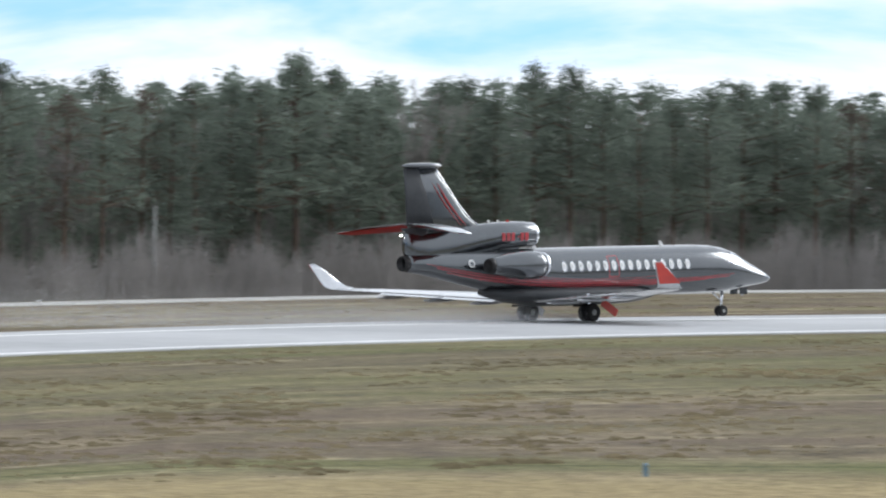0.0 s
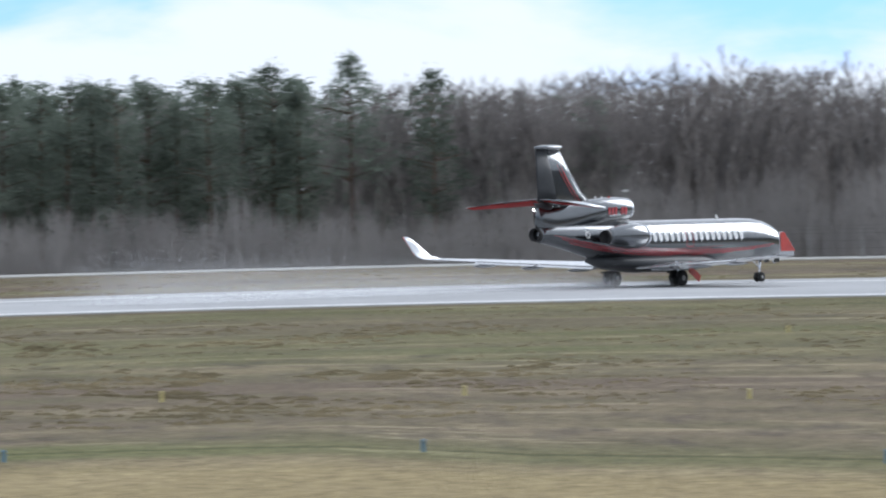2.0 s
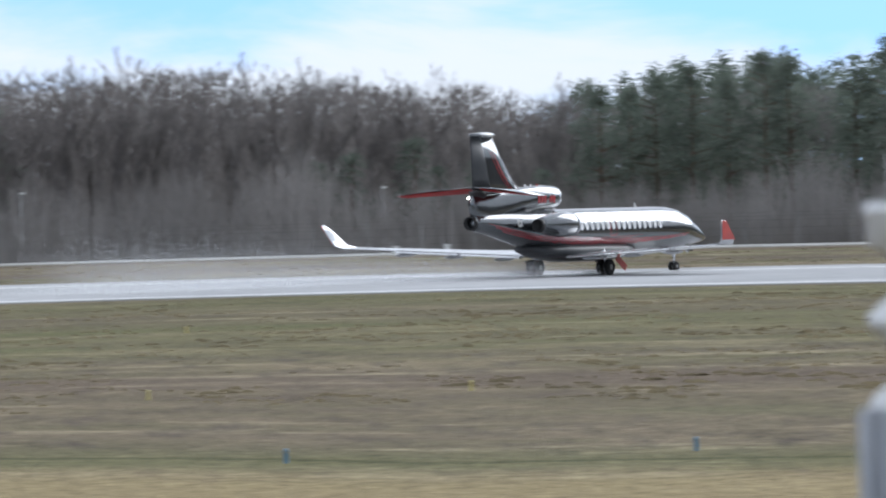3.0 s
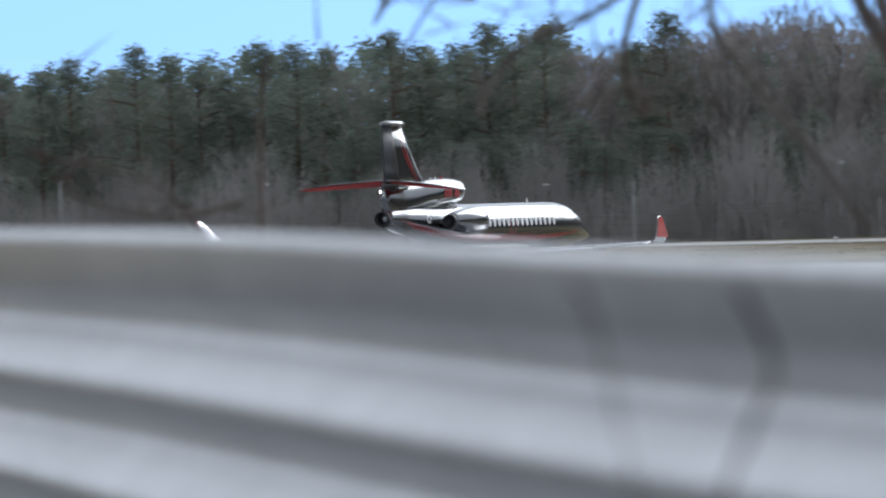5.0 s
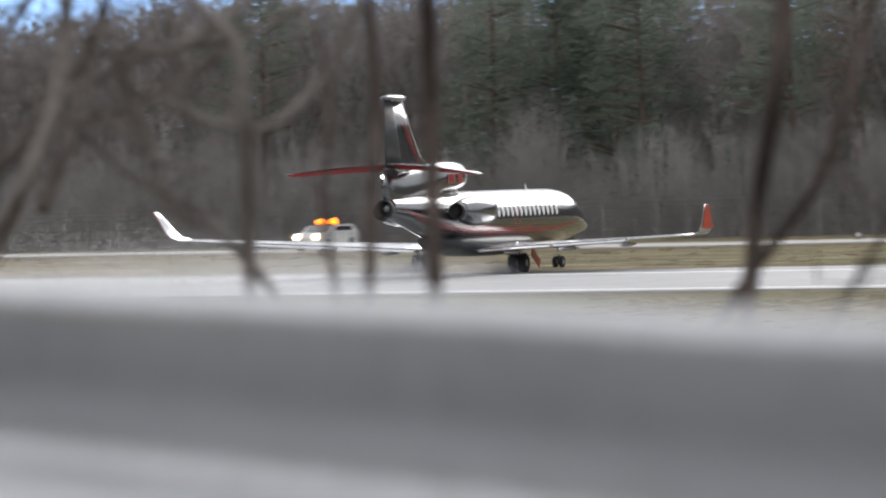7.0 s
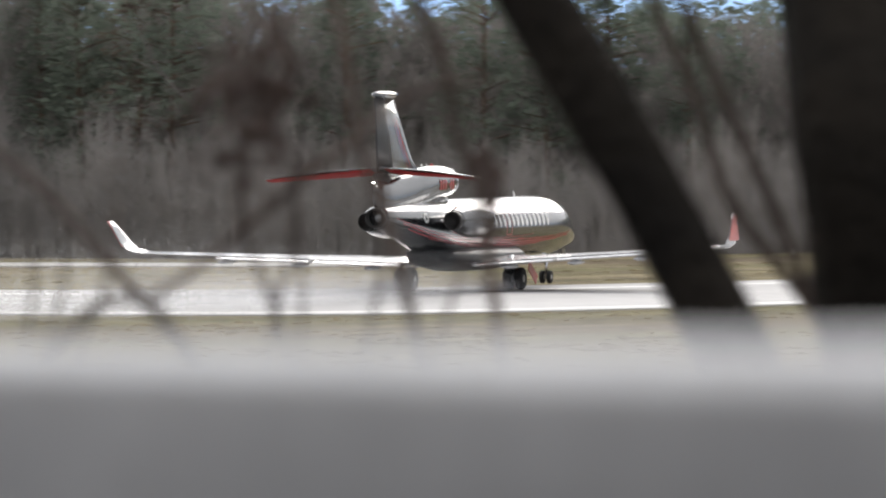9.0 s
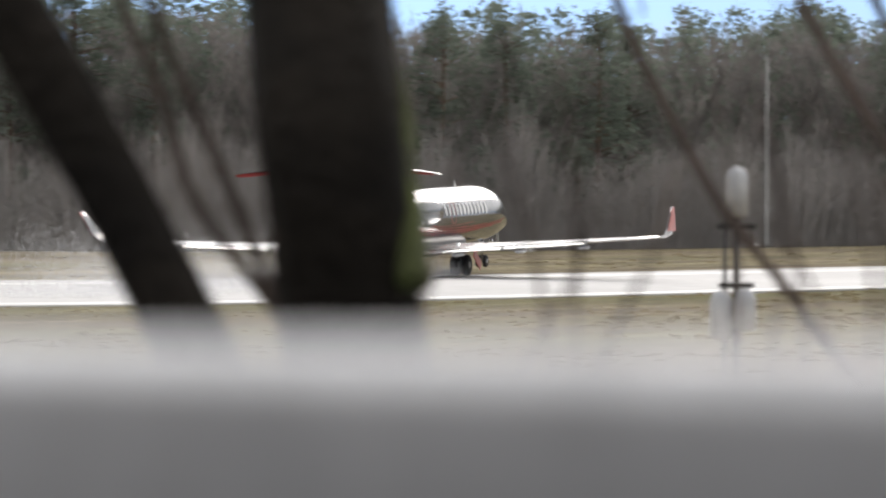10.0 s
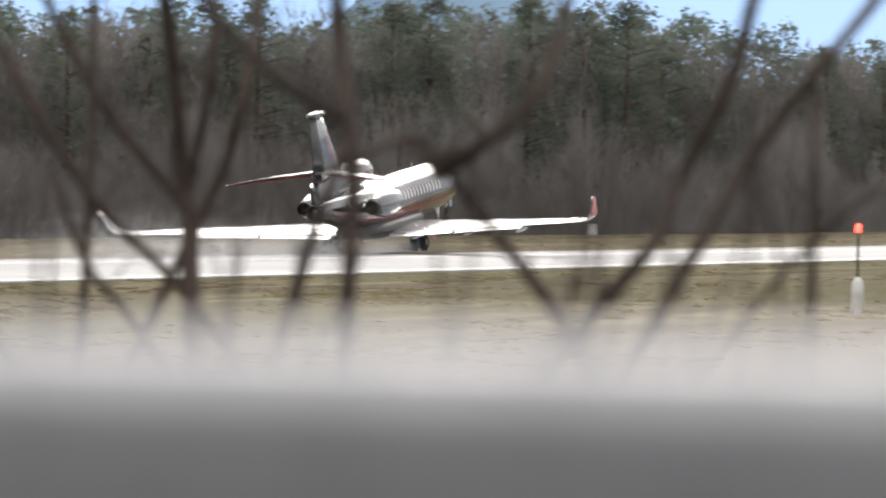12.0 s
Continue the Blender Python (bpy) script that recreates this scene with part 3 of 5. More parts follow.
def wood_behind():
    """The depth of the wood: rows of pines and bare trees behind its edge."""
    samples = []
    for h, b, w in ((13.0, 0.12, 2.4), (12.4, 0.18, 2.3), (12.7, 0.12, 2.6)):
        bm, v, f = pine_data(h, b, w, 85, 0.95)
        bm.free()
        samples.append((np.array([tuple(p) for p in v]), np.array(f)))
    twiggy = []
    for h in (12.2, 11.4):
        v, f = [], []
        for _ in range(420):
            u = rng.random() ** 0.7
            c = Vector((rng.gauss(0, 0.9), rng.gauss(0, 0.9), h * (0.08 + 0.86 * u)))
            d = Vector((rng.gauss(0, 0.5), rng.gauss(0, 0.5), rng.uniform(0.3, 1.2))) * 0.75
            s = Vector((rng.gauss(0, 1), rng.gauss(0, 1), 0)).normalized() * rng.uniform(0.03, 0.10)
            i = len(v)
            v += [c - s, c + s, c + d]
            f.append((i, i + 1, i + 2))
        twiggy.append((np.array([tuple(p) for p in v]), np.array(f)))
    for name, pool, mat, label in (("pine_wood", samples, NEEDLE, "dense dark pine wood behind its edge"),
                                   ("leafless_wood", twiggy, TWIG, "dense brown leafless wood behind its edge")):
        allv, allf, base = [], [], 0
        a = -31.0
        while a < 31:
            share = kind_at(a)
            for k in (1.365, 1.39, 1.42, 1.46, 1.52):
                pick = rng.random() < (0.12 + 0.88 * share if name == "pine_wood" else 1.25 - share)
                if pick:
                    v, f = rng.choice(pool)
                    t = rng.uniform(0, 6.28)
                    s = rng.uniform(0.88, 1.02) * (k / 1.37) ** 0.4 * (1.0 if name == "leafless_wood" or share > 0.3 else 0.84) * tall(a)
                    p = spot(a + rng.uniform(-0.1, 0.1), k + rng.uniform(-0.01, 0.015))
                    m = np.array([[math.cos(t), -math.sin(t), 0], [math.sin(t), math.cos(t), 0], [0, 0, 1]]) * s
                    allv.append(v @ m.T + np.array([p.x, p.y, 0]))
                    allf.append(f + base)
                    base += len(v)
            a += 0.25
        # the dim depth of the wood
        fv, ff = [], []
        for _ in range(70000 if name == "pine_wood" else 150000):
            b = rng.uniform(-31, 31)
            if (kind_at(b) > 0.5) == (name == "pine_wood"):
                top = 10.4 if name == "pine_wood" else 8.8
                p = spot(b, rng.uniform(1.50, 1.58), 0.3 + rng.random() * top * tall(b) * (1 + 0.16 * noise.noise((b * 3, 7, 0))))
                tuft(fv, ff, p, 2.6, 1)
        allv.append(np.array([tuple(p) for p in fv]))
        allf.append(np.array(ff)[:, :len(pool[0][1][0])] + base)
        tagged(raw(name, np.concatenate(allv).tolist(), np.concatenate(allf).tolist(), mat), label, "wood", kind="stuff")


def twig_wood():
    """Grey-brown crowns and stems of leafless trees in the depth of the wood, and the brush at its foot."""
    for name, count, k0, k1, h0, h1, mat, label, w in (
            ("bare_wood", 15000, 1.345, 1.42, 7.5, 12.0, TWIG, "tangle of leafless stems and twigs inside the wood", 0.05),
            ("brush", 46000, 1.305, 1.332, 1.4, 5.2, BRUSH, "grey-brown leafless brush along the foot of the wood", 0.035)):
        verts, faces = [], []
        for _ in range(count):
            a = rng.uniform(-30.5, 30.5)
            lump = 0.55 + 0.9 * abs(noise.noise((a * 1.3, k0 * 9, 0))) + 0.25 * noise.noise((a * 6, 2, 0))
            if name == "bare_wood" and rng.random() < 0.6 * kind_at(a):
                continue
            p = spot(a, rng.uniform(k0, k1))
            h = min((h0 + (h1 - h0) * rng.random()) * lump, h1 * 1.08) * tall(a)
            if name == "brush":
                h *= thicket(a)
            lean = Vector((rng.gauss(0, 0.13), rng.gauss(0, 0.1), 1)) * h
            s = Vector((math.cos(radians(a)), -math.sin(radians(a)), 0)) * w * rng.uniform(0.6, 1.6)
            i = len(verts)
            verts += [p - s, p + s, p + lean]
            faces.append((i, i + 1, i + 2))
            for _ in range(3):
                f = rng.uniform(0.3, 0.85)
                q = p + lean * f
                e = q + Vector((rng.gauss(0, 0.28), rng.gauss(0, 0.2), rng.uniform(0.2, 0.5))) * h * 0.4
                i = len(verts)
                verts += [q - s * 0.6, q + s * 0.6, e]
                faces.append((i, i + 1, i + 2))
        tagged(raw(name, [tuple(v) for v in verts], faces, mat), label, "brush" if name == "brush" else "wood", kind="stuff")


wood_behind()
twig_wood()


def wood_around():
    """Unseen wood added to the sides and behind the eye, for the jet's reflections."""
    verts, faces = [], []
    for _ in range(26000):
        a = rng.uniform(31.5, 328)
        if 34 < a < 66:   # gap that lets the fin reflect open sky, as the clear end of the runway
            continue
        top = 12.5 + 2.5 * noise.noise((a * 0.9, 5, 0)) + 1.5 * noise.noise((a * 4, 1, 0))
        r = rng.uniform(440, 500)
        tuft(verts, faces, Vector((r * math.sin(radians(a)), r * math.cos(radians(a)), 0.5 + rng.random() * top)), 3.4, 1)
    tagged(raw("far_wood", verts, faces, NEEDLE), "unseen dark pine wood added round the far sides of the airfield", "wood", kind="stuff")


wood_around()


def meadow_tufts():
    """Tussocks of dead grass all over the meadow."""
    verts, faces = [], []
    for _ in range(34000):
        a = rng.uniform(-29, 29)
        k = rng.uniform(0.475, 0.862) if rng.random() < 0.85 else rng.uniform(1.05, 1.24)
        if noise.noise((a * 0.8, k * 25, 3)) < -0.08:
            continue
        p = spot(a, k)
        s = rng.uniform(0.06, 0.22)
        for _ in range(4):
            d = Vector((rng.gauss(0, 0.5), rng.gauss(0, 0.5), rng.uniform(0.2, 0.7))) * s
            w = Vector((math.cos(radians(a)), -math.sin(radians(a)), 0)) * s * rng.uniform(0.9, 2.4)
            i = len(verts)
            q = p + Vector((rng.gauss(0, s), rng.gauss(0, s), -0.05))
            verts += [tuple(q - w), tuple(q + w), tuple(q + d)]
            faces.append((i, i + 1, i + 2))
    tagged(raw("grass_tufts", verts, faces, TUSSOCK), "tussocks of pale dead grass on the meadow", "grass", kind="stuff")


TUSSOCK = material("dead_grass", (0.30, 0.25, 0.155), 0.95, dark=(0.185, 0.157, 0.098), scale=0.07, fine=1.5, spec=0.05, leafy=0.5)
meadow_tufts()

# ---- airfield fittings ----


def marker(az, k, mat, label, h=0.22):
    p = spot(az, k)
    root = tagged(new("marker_post"), label, "marker", "markers on the meadow")
    root.matrix_basis = pose(p.x, p.y, 0, 0, 0, -az)
    bm = bmesh.new()
    box(bm, 0, 0, h / 2 - 0.05, 0.11, 0.09, h + 0.1, 0.02)
    part("body", bm, mat, root, smooth=False)
    bm = bmesh.new()
    lathe(bm, [(h - 0.01, 0.02), (h, 0.06), (h + 0.06, 0.05), (h + 0.08, 0.01)], "z", sides=8)
    part("cap", bm, mat, root)
    return root


for az_, k_ in ((-20.2, 0.535), (-17.84, 0.530), (-15.48, 0.520), (-13.26, 0.497), (-10.74, 0.50), (-12.95, 0.70)):
    marker(az_, k_, YELLOW, "small yellow marker block standing in the dry grass")
for az_, k_ in ((-22.26, 0.445), (-19.08, 0.425), (-15.81, 0.415), (-12.2, 0.385), (-9.0, 0.39)):
    marker(az_, k_, BLUE, "small blue marker post standing in the grass")


def lamp_pole(az, k, h, head, label):
    p = spot(az, k)
    root = tagged(new("lamp_pole" if head else "pole"), label, "pole", "poles along the fence")
    root.matrix_basis = pose(p.x, p.y, 0, 0, 0, -az)
    bm = bmesh.new()
    lathe(bm, [(-0.05, 0.11), (0.3, 0.11), (0.32, 0.085), (h, 0.06)], "z", sides=10)
    part("shaft", bm, POLE, root)
    if head:
        bm = bmesh.new()
        box(bm, 0.1, 0, h + 0.06, 0.42, 0.2, 0.14, 0.04)
        part("lamp_head", bm, WHITE, root, "white lamp head", smooth=False)
    return root


for az_, el, head in ((-7.47, 0.0, 0), (-6.58, -0.09, 1), (-5.72, -0.07, 0), (-4.13, -0.18, 1), (-2.65, -0.25, 0), (-1.95, -0.27, 1),
                      (-1.26, -0.26, 0), (0.35, -0.19, 1), (-11.39, -0.16, 1), (-14.21, -0.13, 1), (-26.1, -0.10, 0)):
    d = 1.31 * reach(az_)
    lamp_pole(az_, 1.31, EYE + d * math.tan(radians(el)), head,
              "grey lamp pole with white head before the wood" if head else "plain grey pole before the wood")
d = 1.31 * reach(4.91)
p = lamp_pole(4.91, 1.31, EYE + d * math.tan(radians(-0.1)), 0, "grey pole with cross arms before the wood")
bm = bmesh.new()
for dz in (0.3, 0.8):
    box(bm, 0, 0, EYE + d * math.tan(radians(-0.1)) - dz, 0.9, 0.06, 0.06)
part("cross_arm", bm, POLE, p, smooth=False)
lamp_pole(19.885, 1.30, EYE + drawn(19.9, 1.30) * reach(19.9) * math.tan(radians(0.586)), 0, "tall slim grey mast before the wood")


def cabinet(az, k, w=0.75, h=0.85):
    p = spot(az, k)
    root = tagged(new("equipment_box"), "small white equipment box in the grass by the wood", "box", "equipment boxes")
    root.matrix_basis = pose(p.x, p.y, 0, 0, 0, -az)
    bm = bmesh.new()
    box(bm, 0, 0, h / 2 + 0.03, w, 0.5, h, 0.03)
    part("body", bm, WHITE, root, smooth=False)
    bm = bmesh.new()
    box(bm, 0, 0, h + 0.07, w + 0.1, 0.6, 0.08, 0.02)
    part("roof", bm, WHITE, root, smooth=False)
    bm = bmesh.new()
    box(bm, 0, 0, 0.03, w + 0.15, 0.65, 0.16)
    part("plinth", bm, PALE, root, smooth=False)
    return root


for az_ in (18.03, 17.46, 5.03, 25.02, 24.27, -11.3, -10.9):
    cabinet(az_, 1.292, rng.uniform(0.40, 0.55), rng.uniform(0.45, 0.6))


def edge_lamp(az, k):
    p = spot(az, k)
    root = tagged(new("runway_light"), "small white runway edge lamp on a short stem", "lamp", "runway edge lamps")
    root.matrix_basis = pose(p.x, p.y, 0.05)
    bm = bmesh.new()
    lathe(bm, [(-0.06, 0.03), (0.2, 0.03)], "z", sides=6)
    part("stem", bm, POLE, root)
    bm = bmesh.new()
    lathe(bm, [(0.2, 0.05), (0.22, 0.11), (0.34, 0.11), (0.40, 0.03)], "z", sides=8)
    part("lamp_cap", bm, WHITE, root)


def fence(az0, az1, step, k):
    """Wire mesh fence before the wood: posts with slanted heads, and strands of wire."""
    root = tagged(new("fence"), "grey wire fence on slim posts before the wood", "fence")
    n = int((az1 - az0) / step) + 1
    for i in range(n):
        p = spot(az0 + i * step, k)
        bm = bmesh.new()
        tube(bm, [p + Vector((0, 0, -0.1)), p + Vector((0, 0, 2.1)), p + Vector((0.15, -0.3, 2.5))], [0.04, 0.04, 0.03], 5)
        part("post", bm, POLE, root, smooth=False)
    for z in (0.15, 0.7, 1.25, 1.8, 2.1, 2.35):
        bm = bmesh.new()
        tube(bm, [spot(az0 + i * step, k, z) + (Vector((0.1, -0.2, 0)) if z > 2.2 else Vector()) for i in range(n)], [0.007] * n, 3)
        part("wire", bm, FENCE_WIRE, root, smooth=False)


fence(-13.2, 8.5, 0.42, 1.297)
for i in range(15):
    edge_lamp(-27 + i * 3.9, 1.235)


def red_marker_light(az, k):
    """Red obstruction lamp on a post with a white base."""
    p = spot(az, k)
    d = k * reach(az)
    top = EYE + d * math.tan(radians(-0.75))
    root = tagged(new("obstruction_light"), "lit red obstruction lamp on a dark post with white base", "lamp")
    root.matrix_basis = pose(p.x, p.y, 0)
    bm = bmesh.new()
    lathe(bm, [(-0.1, 0.05), (top, 0.04)], "z", sides=8)
    part("post", bm, SOOT, root)
    bm = bmesh.new()
    lathe(bm, [(-0.1, 0.22), (1.1, 0.20), (1.3, 0.08)], "z", sides=10)
    part("base", bm, WHITE, root)
    bm = bmesh.new()
    lathe(bm, [(top, 0.06), (top + 0.05, 0.12), (top + 0.25, 0.11), (top + 0.32, 0.02)], "z", sides=10)
    part("lamp", bm, LAMP_RED, root, "glowing red lamp")


red_marker_light(27.09, 0.60)


def sensor_mast(az, dist):
    """Slim mast with white capsule housings."""
    foot = near(az, dist, 0)
    gz = bank(dist)
    root = tagged(new("sensor_mast"), "slim grey mast with rounded pale grey capsule housings", "mast")
    root.matrix_basis = pose(foot.x, foot.y, gz, 0, 0, -az)

    def z_at(el):
        return EYE + dist * math.tan(radians(el)) - gz

    for dx, name in ((0.0, "mast_pole"), (-0.075, "cable_pipe")):
        bm = bmesh.new()
        lathe(bm, [(-0.1, 0.03), (z_at(-0.66), 0.022 if dx == 0 else 0.012)], "z", at=(dx, 0, 0), sides=8)
        part(name, bm, SOOT, root)
    for e0, e1, dx in ((-0.67, -0.275, 0.0), (-1.55, -1.225, 0.055), (-1.62, -1.24, -0.10)):
        a, b = z_at(e0), z_at(e1)
        bm = bmesh.new()
        r = 0.073
        lathe(bm, [(a, 0.02), (a + 0.01, r), (b - 0.07, r), (b - 0.03, r * 0.8), (b - 0.008, r * 0.45), (b, 0.01)], "z", at=(dx, 0, 0), sides=14)
        part("capsule", bm, CAPSULE, root, "rounded pale grey housing")
    bm = bmesh.new()
    for e0, w in ((-0.74, 0.26), (-1.20, 0.24)):
        bm = bmesh.new()
        box(bm, 0, 0, z_at(e0), w, 0.05, 0.035, 0.01)
        part("bracket", bm, SOOT, root, smooth=False)


sensor_mast(19.653, 48.0)

# ---- crash barrier in front of the bank ----
RAIL = [(-7.6, 18.0, -0.373), (-4.45, 12.4, -0.53), (-1.5, 9.6, -0.785), (2.4, 7.5, -1.08), (5.0, 6.4, -1.28),
        (8.3, 5.3, -1.54), (13.2, 3.9, -1.62), (19.2, 3.1, -1.66), (24.0, 2.7, -1.67), (31.0, 2.4, -1.67)]


def rail_point(u):
    i = min(int(u), len(RAIL) - 2)
    f = u - i
    p = [RAIL[min(max(j, 0), len(RAIL) - 1)] for j in (i - 1, i, i + 1, i + 2)]
    v = [p[1][c] + 0.5 * f * (p[2][c] - p[0][c] + f * (2 * p[0][c] - 5 * p[1][c] + 4 * p[2][c] - p[3][c]
         + f * (3 * (p[1][c] - p[2][c]) + p[3][c] - p[0][c]))) for c in range(3)]
    return near(v[0], v[1], v[2])


def crash_barrier():
    root = tagged(new("crash_barrier"), "corrugated galvanised steel crash barrier along the road", "barrier")
    root.matrix_basis = pose(0, 0, 0)
    # depth towards the road, drop below the top edge
    profile = [(0.000, 0.0), (0.014, 0.005), (0.020, 0.020), (0.012, 0.030), (0.010, 0.092), (-0.075, 0.138), (-0.090, 0.165), (-0.075, 0.190),
               (0.006, 0.245), (0.016, 0.265), (0.006, 0.285), (-0.070, 0.335), (-0.082, 0.360), (-0.070, 0.380), (0.006, 0.435),
               (0.016, 0.455), (0.006, 0.475), (-0.070, 0.525), (-0.082, 0.548), (-0.070, 0.570), (0.006, 0.625), (0.012, 0.65)]
    n = 72
    rings = []
    for i in range(n + 1):
        u = (len(RAIL) - 1) * i / n
        c = rail_point(u)
        d = rail_point(min(u + 0.05, len(RAIL) - 1)) - rail_point(max(u - 0.05, 0))
        d.z = 0
        d.normalize()
        out = Vector((d.y, -d.x, 0))
        if out.dot(c) > 0:
            out = -out
        front = [c + out * a - Vector((0, 0, h * 1.1)) for a, h in profile]
        back = [c + out * (a - 0.006) - Vector((0, 0, h * 1.1 + 0.001)) for a, h in reversed(profile)]
        rings.append(front + back)
    bm = bmesh.new()
    loft(bm, rings)
    part("beam", bm, GALV, root, smooth=True)
    for u in (0.12, 1.6, 3.0, 4.6, 6.2, 7.6):
        c = rail_point(u)
        d = rail_point(u + 0.05) - rail_point(u)
        ang = math.atan2(d.y, d.x)
        back = Vector((-d.y, d.x, 0)).normalized() * 0.14
        if back.dot(c) < 0:
            back = -back
        bm = bmesh.new()
        box(bm, c.x + back.x, c.y + back.y, (c.z - 0.35 + 4.55) / 2, 0.10, 0.08, c.z - 0.35 - 4.55, 0.006, Matrix.Rotation(ang, 4, "Z"))
        part("post", bm, GALV, root, smooth=False)
    foot = near(-7.66, 17.55, -1.98)
    bm = bmesh.new()
    box(bm, foot.x, foot.y, (foot.z + 4.5) / 2, 0.035, 0.10, foot.z - 4.5, 0.006)
    box(bm, foot.x + 0.035, foot.y, (foot.z + 4.5) / 2, 0.05, 0.02, foot.z - 4.5, 0.004)
    part("end_post", bm, GALV, root, smooth=False)
    for u in (0.10, 0.16):
        c = rail_point(u)
        bm = bmesh.new()
        inw = Vector((c.x, c.y, 0)).normalized()
        lathe(bm, [(-0.02, 0.016), (0.0, 0.016)], "z", sides=6)
        bmesh.ops.transform(bm, matrix=Matrix.Translation(c - inw * -0.04 - Vector((0, 0, 0.17))) @ inw.to_track_quat("-Z", "Y").to_matrix().to_4x4(), verts=bm.verts)
        part("bolt", bm, GALV, root, smooth=False)


crash_barrier()

# ---- roadside trees close to the barrier ----


def limb(root, name, pts, dist, r0, r1, mat=BRANCH, sides=8):
    """A limb through bearings and elevations at one distance, slightly crooked."""
    ps = []
    for i, q in enumerate(pts):
        a, e = q[0], q[1]
        ps.append(near(a, dist + 0.15 * math.sin(a * 3 + e * 2), e))
    fine = []
    for i in range(len(ps) - 1):
        p = [ps[min(max(j, 0), len(ps) - 1)] for j in (i - 1, i, i + 1, i + 2)]
        for s in range(6):
            f = s / 6
            fine.append(p[1] + 0.5 * f * (p[2] - p[0] + f * (2 * p[0] - 5 * p[1] + 4 * p[2] - p[3] + f * (3 * (p[1] - p[2]) + p[3] - p[0]))))
    fine.append(ps[-1])
    n = len(fine)
    radii = []
    for i in range(n):
        f = i / (n - 1)
        wob = 1 + 0.07 * noise.noise((fine[i].x * 3, fine[i].z * 3, r0 * 50))
        radii.append((r0 + (r1 - r0) * f) * wob)
        fine[i] = fine[i] + Vector((noise.noise((fine[i].z * 2.0, r0 * 90, 0.3)), 0, 0)) * r0 * 0.14
    bm = bmesh.new()
    tube(bm, fine, radii, sides)
    return part(name, bm, mat, root)


def near_tree(name, label, dist, limbs, mat=BRANCH, twigs=0):
    """limbs: (r0, r1, bearings and elevations from foot to tip). The first is the trunk, drawn down to the ground."""
    root = tagged(new(name), label, "tree" if "tree" in name else "shrub", "roadside trees")
    root.matrix_basis = pose(0, 0, 0)
    ground = math.degrees(math.atan2(bank(dist) - 0.2 - EYE, dist))
    for i, (r0, r1, pts) in enumerate(limbs):
        if i == 0:
            run = (pts[0][0] - pts[1][0]) / (pts[0][1] - pts[1][1])
            low = max(ground, pts[0][1] - 1.4)
            pts = [(pts[0][0] + run * (ground - pts[0][1]), ground), (pts[0][0] + run * (low - pts[0][1]), low)] + list(pts)
        elif pts[0][1] < -0.68:   # stems rise from behind the barrier
            run = max(-0.8, min(0.8, (pts[0][0] - pts[1][0]) / (pts[0][1] - pts[1][1])))
            pts = [(pts[0][0] - run * 1.5, pts[0][1] - 1.5)] + list(pts)
        limb(root, "trunk" if i == 0 else "limb", pts, dist, r0, r1, mat)
    if twigs:
        verts, faces = [], []
        for _ in range(twigs):
            r0, r1, pts = rng.choice(limbs[1:] or limbs)
            j = rng.randrange(max(len(pts) - 1, 1))
            f = rng.random()
            b = pts[min(j + 1, len(pts) - 1)]
            a0, e0 = pts[j][0] + (b[0] - pts[j][0]) * f, pts[j][1] + (b[1] - pts[j][1]) * f
            q = near(a0, dist, e0)
            for _ in range(3):
                d = Vector((rng.gauss(0, 0.6), rng.gauss(0, 0.3), rng.uniform(-0.2, 0.9))).normalized() * dist * 0.011 * rng.uniform(0.4, 1.1)
                s = Vector((1, 0, 0.3)).cross(d).normalized() * 0.0035 * dist / 15
                s2 = s.cross(d).normalized() * s.length
                i = len(verts)
                e = q + d
                verts += [tuple(q + s), tuple(q - s * 0.5 + s2), tuple(q - s * 0.5 - s2), tuple(e)]
                faces += [(i, i + 1, i + 3), (i + 1, i + 2, i + 3), (i + 2, i, i + 3)]
                q = e
        tagged(raw("twig", verts, faces, mat, root), kind="stuff")
    return root


# leafless tree whose limbs hang over the barrier where it begins
near_tree("roadside_tree", "leafless grey tree with forking crooked limbs beyond the barrier", 24.0, [
    (0.0263, 0.0263, [(0.9, -0.84), (0.94, 0.12), (0.81, 0.57), (0.62, 0.93), (0.46, 1.29)]),
    (0.0201, 0.0279, [(0.94, 0.12), (0.87, 0.61), (0.72, 1.1), (0.64, 1.33)]),
    (0.0232, 0.0155, [(1.0, -0.61), (1.41, -0.16), (1.74, 0.27), (2.16, 0.78), (2.33, 1.16)]),
    (0.0232, 0.0201, [(1.75, -0.48), (1.95, 0.04), (2.11, 0.62), (2.16, 0.78)]),
    (0.0170, 0.0124, [(0.98, 0.56), (1.37, 0.81), (1.64, 1.06), (1.78, 1.28)]),
    (0.0139, 0.0085, [(2.16, 0.73), (2.64, 0.75), (3.31, 0.81), (3.89, 1.05)]),
    (0.0155, 0.0093, [(2.0, 0.21), (2.45, 0.28), (2.85, 0.48), (3.21, 0.69)]),
    (0.0139, 0.0070, [(0.64, 1.28), (-0.19, 1.54), (-1.08, 1.27), (-1.35, 1.15), (-1.66, 0.98), (-2.02, 0.87), (-2.35, 0.49), (-2.44, 0.29)]),
    (0.0139, 0.0093, [(-1.12, 1.27), (-1.22, 1.01), (-1.28, 0.75), (-1.26, 0.44), (-1.19, 0.24)]),
    (0.0186, 0.0077, [(-1.26, 0.46), (-1.12, 0.37), (-1.17, 0.24)]),
    (0.0116, 0.0085, [(-0.64, 1.34), (-0.53, 0.8), (-0.28, 0.48), (0.01, 0.08), (0.18, -0.15), (0.55, -0.7)]),
], twigs=90)
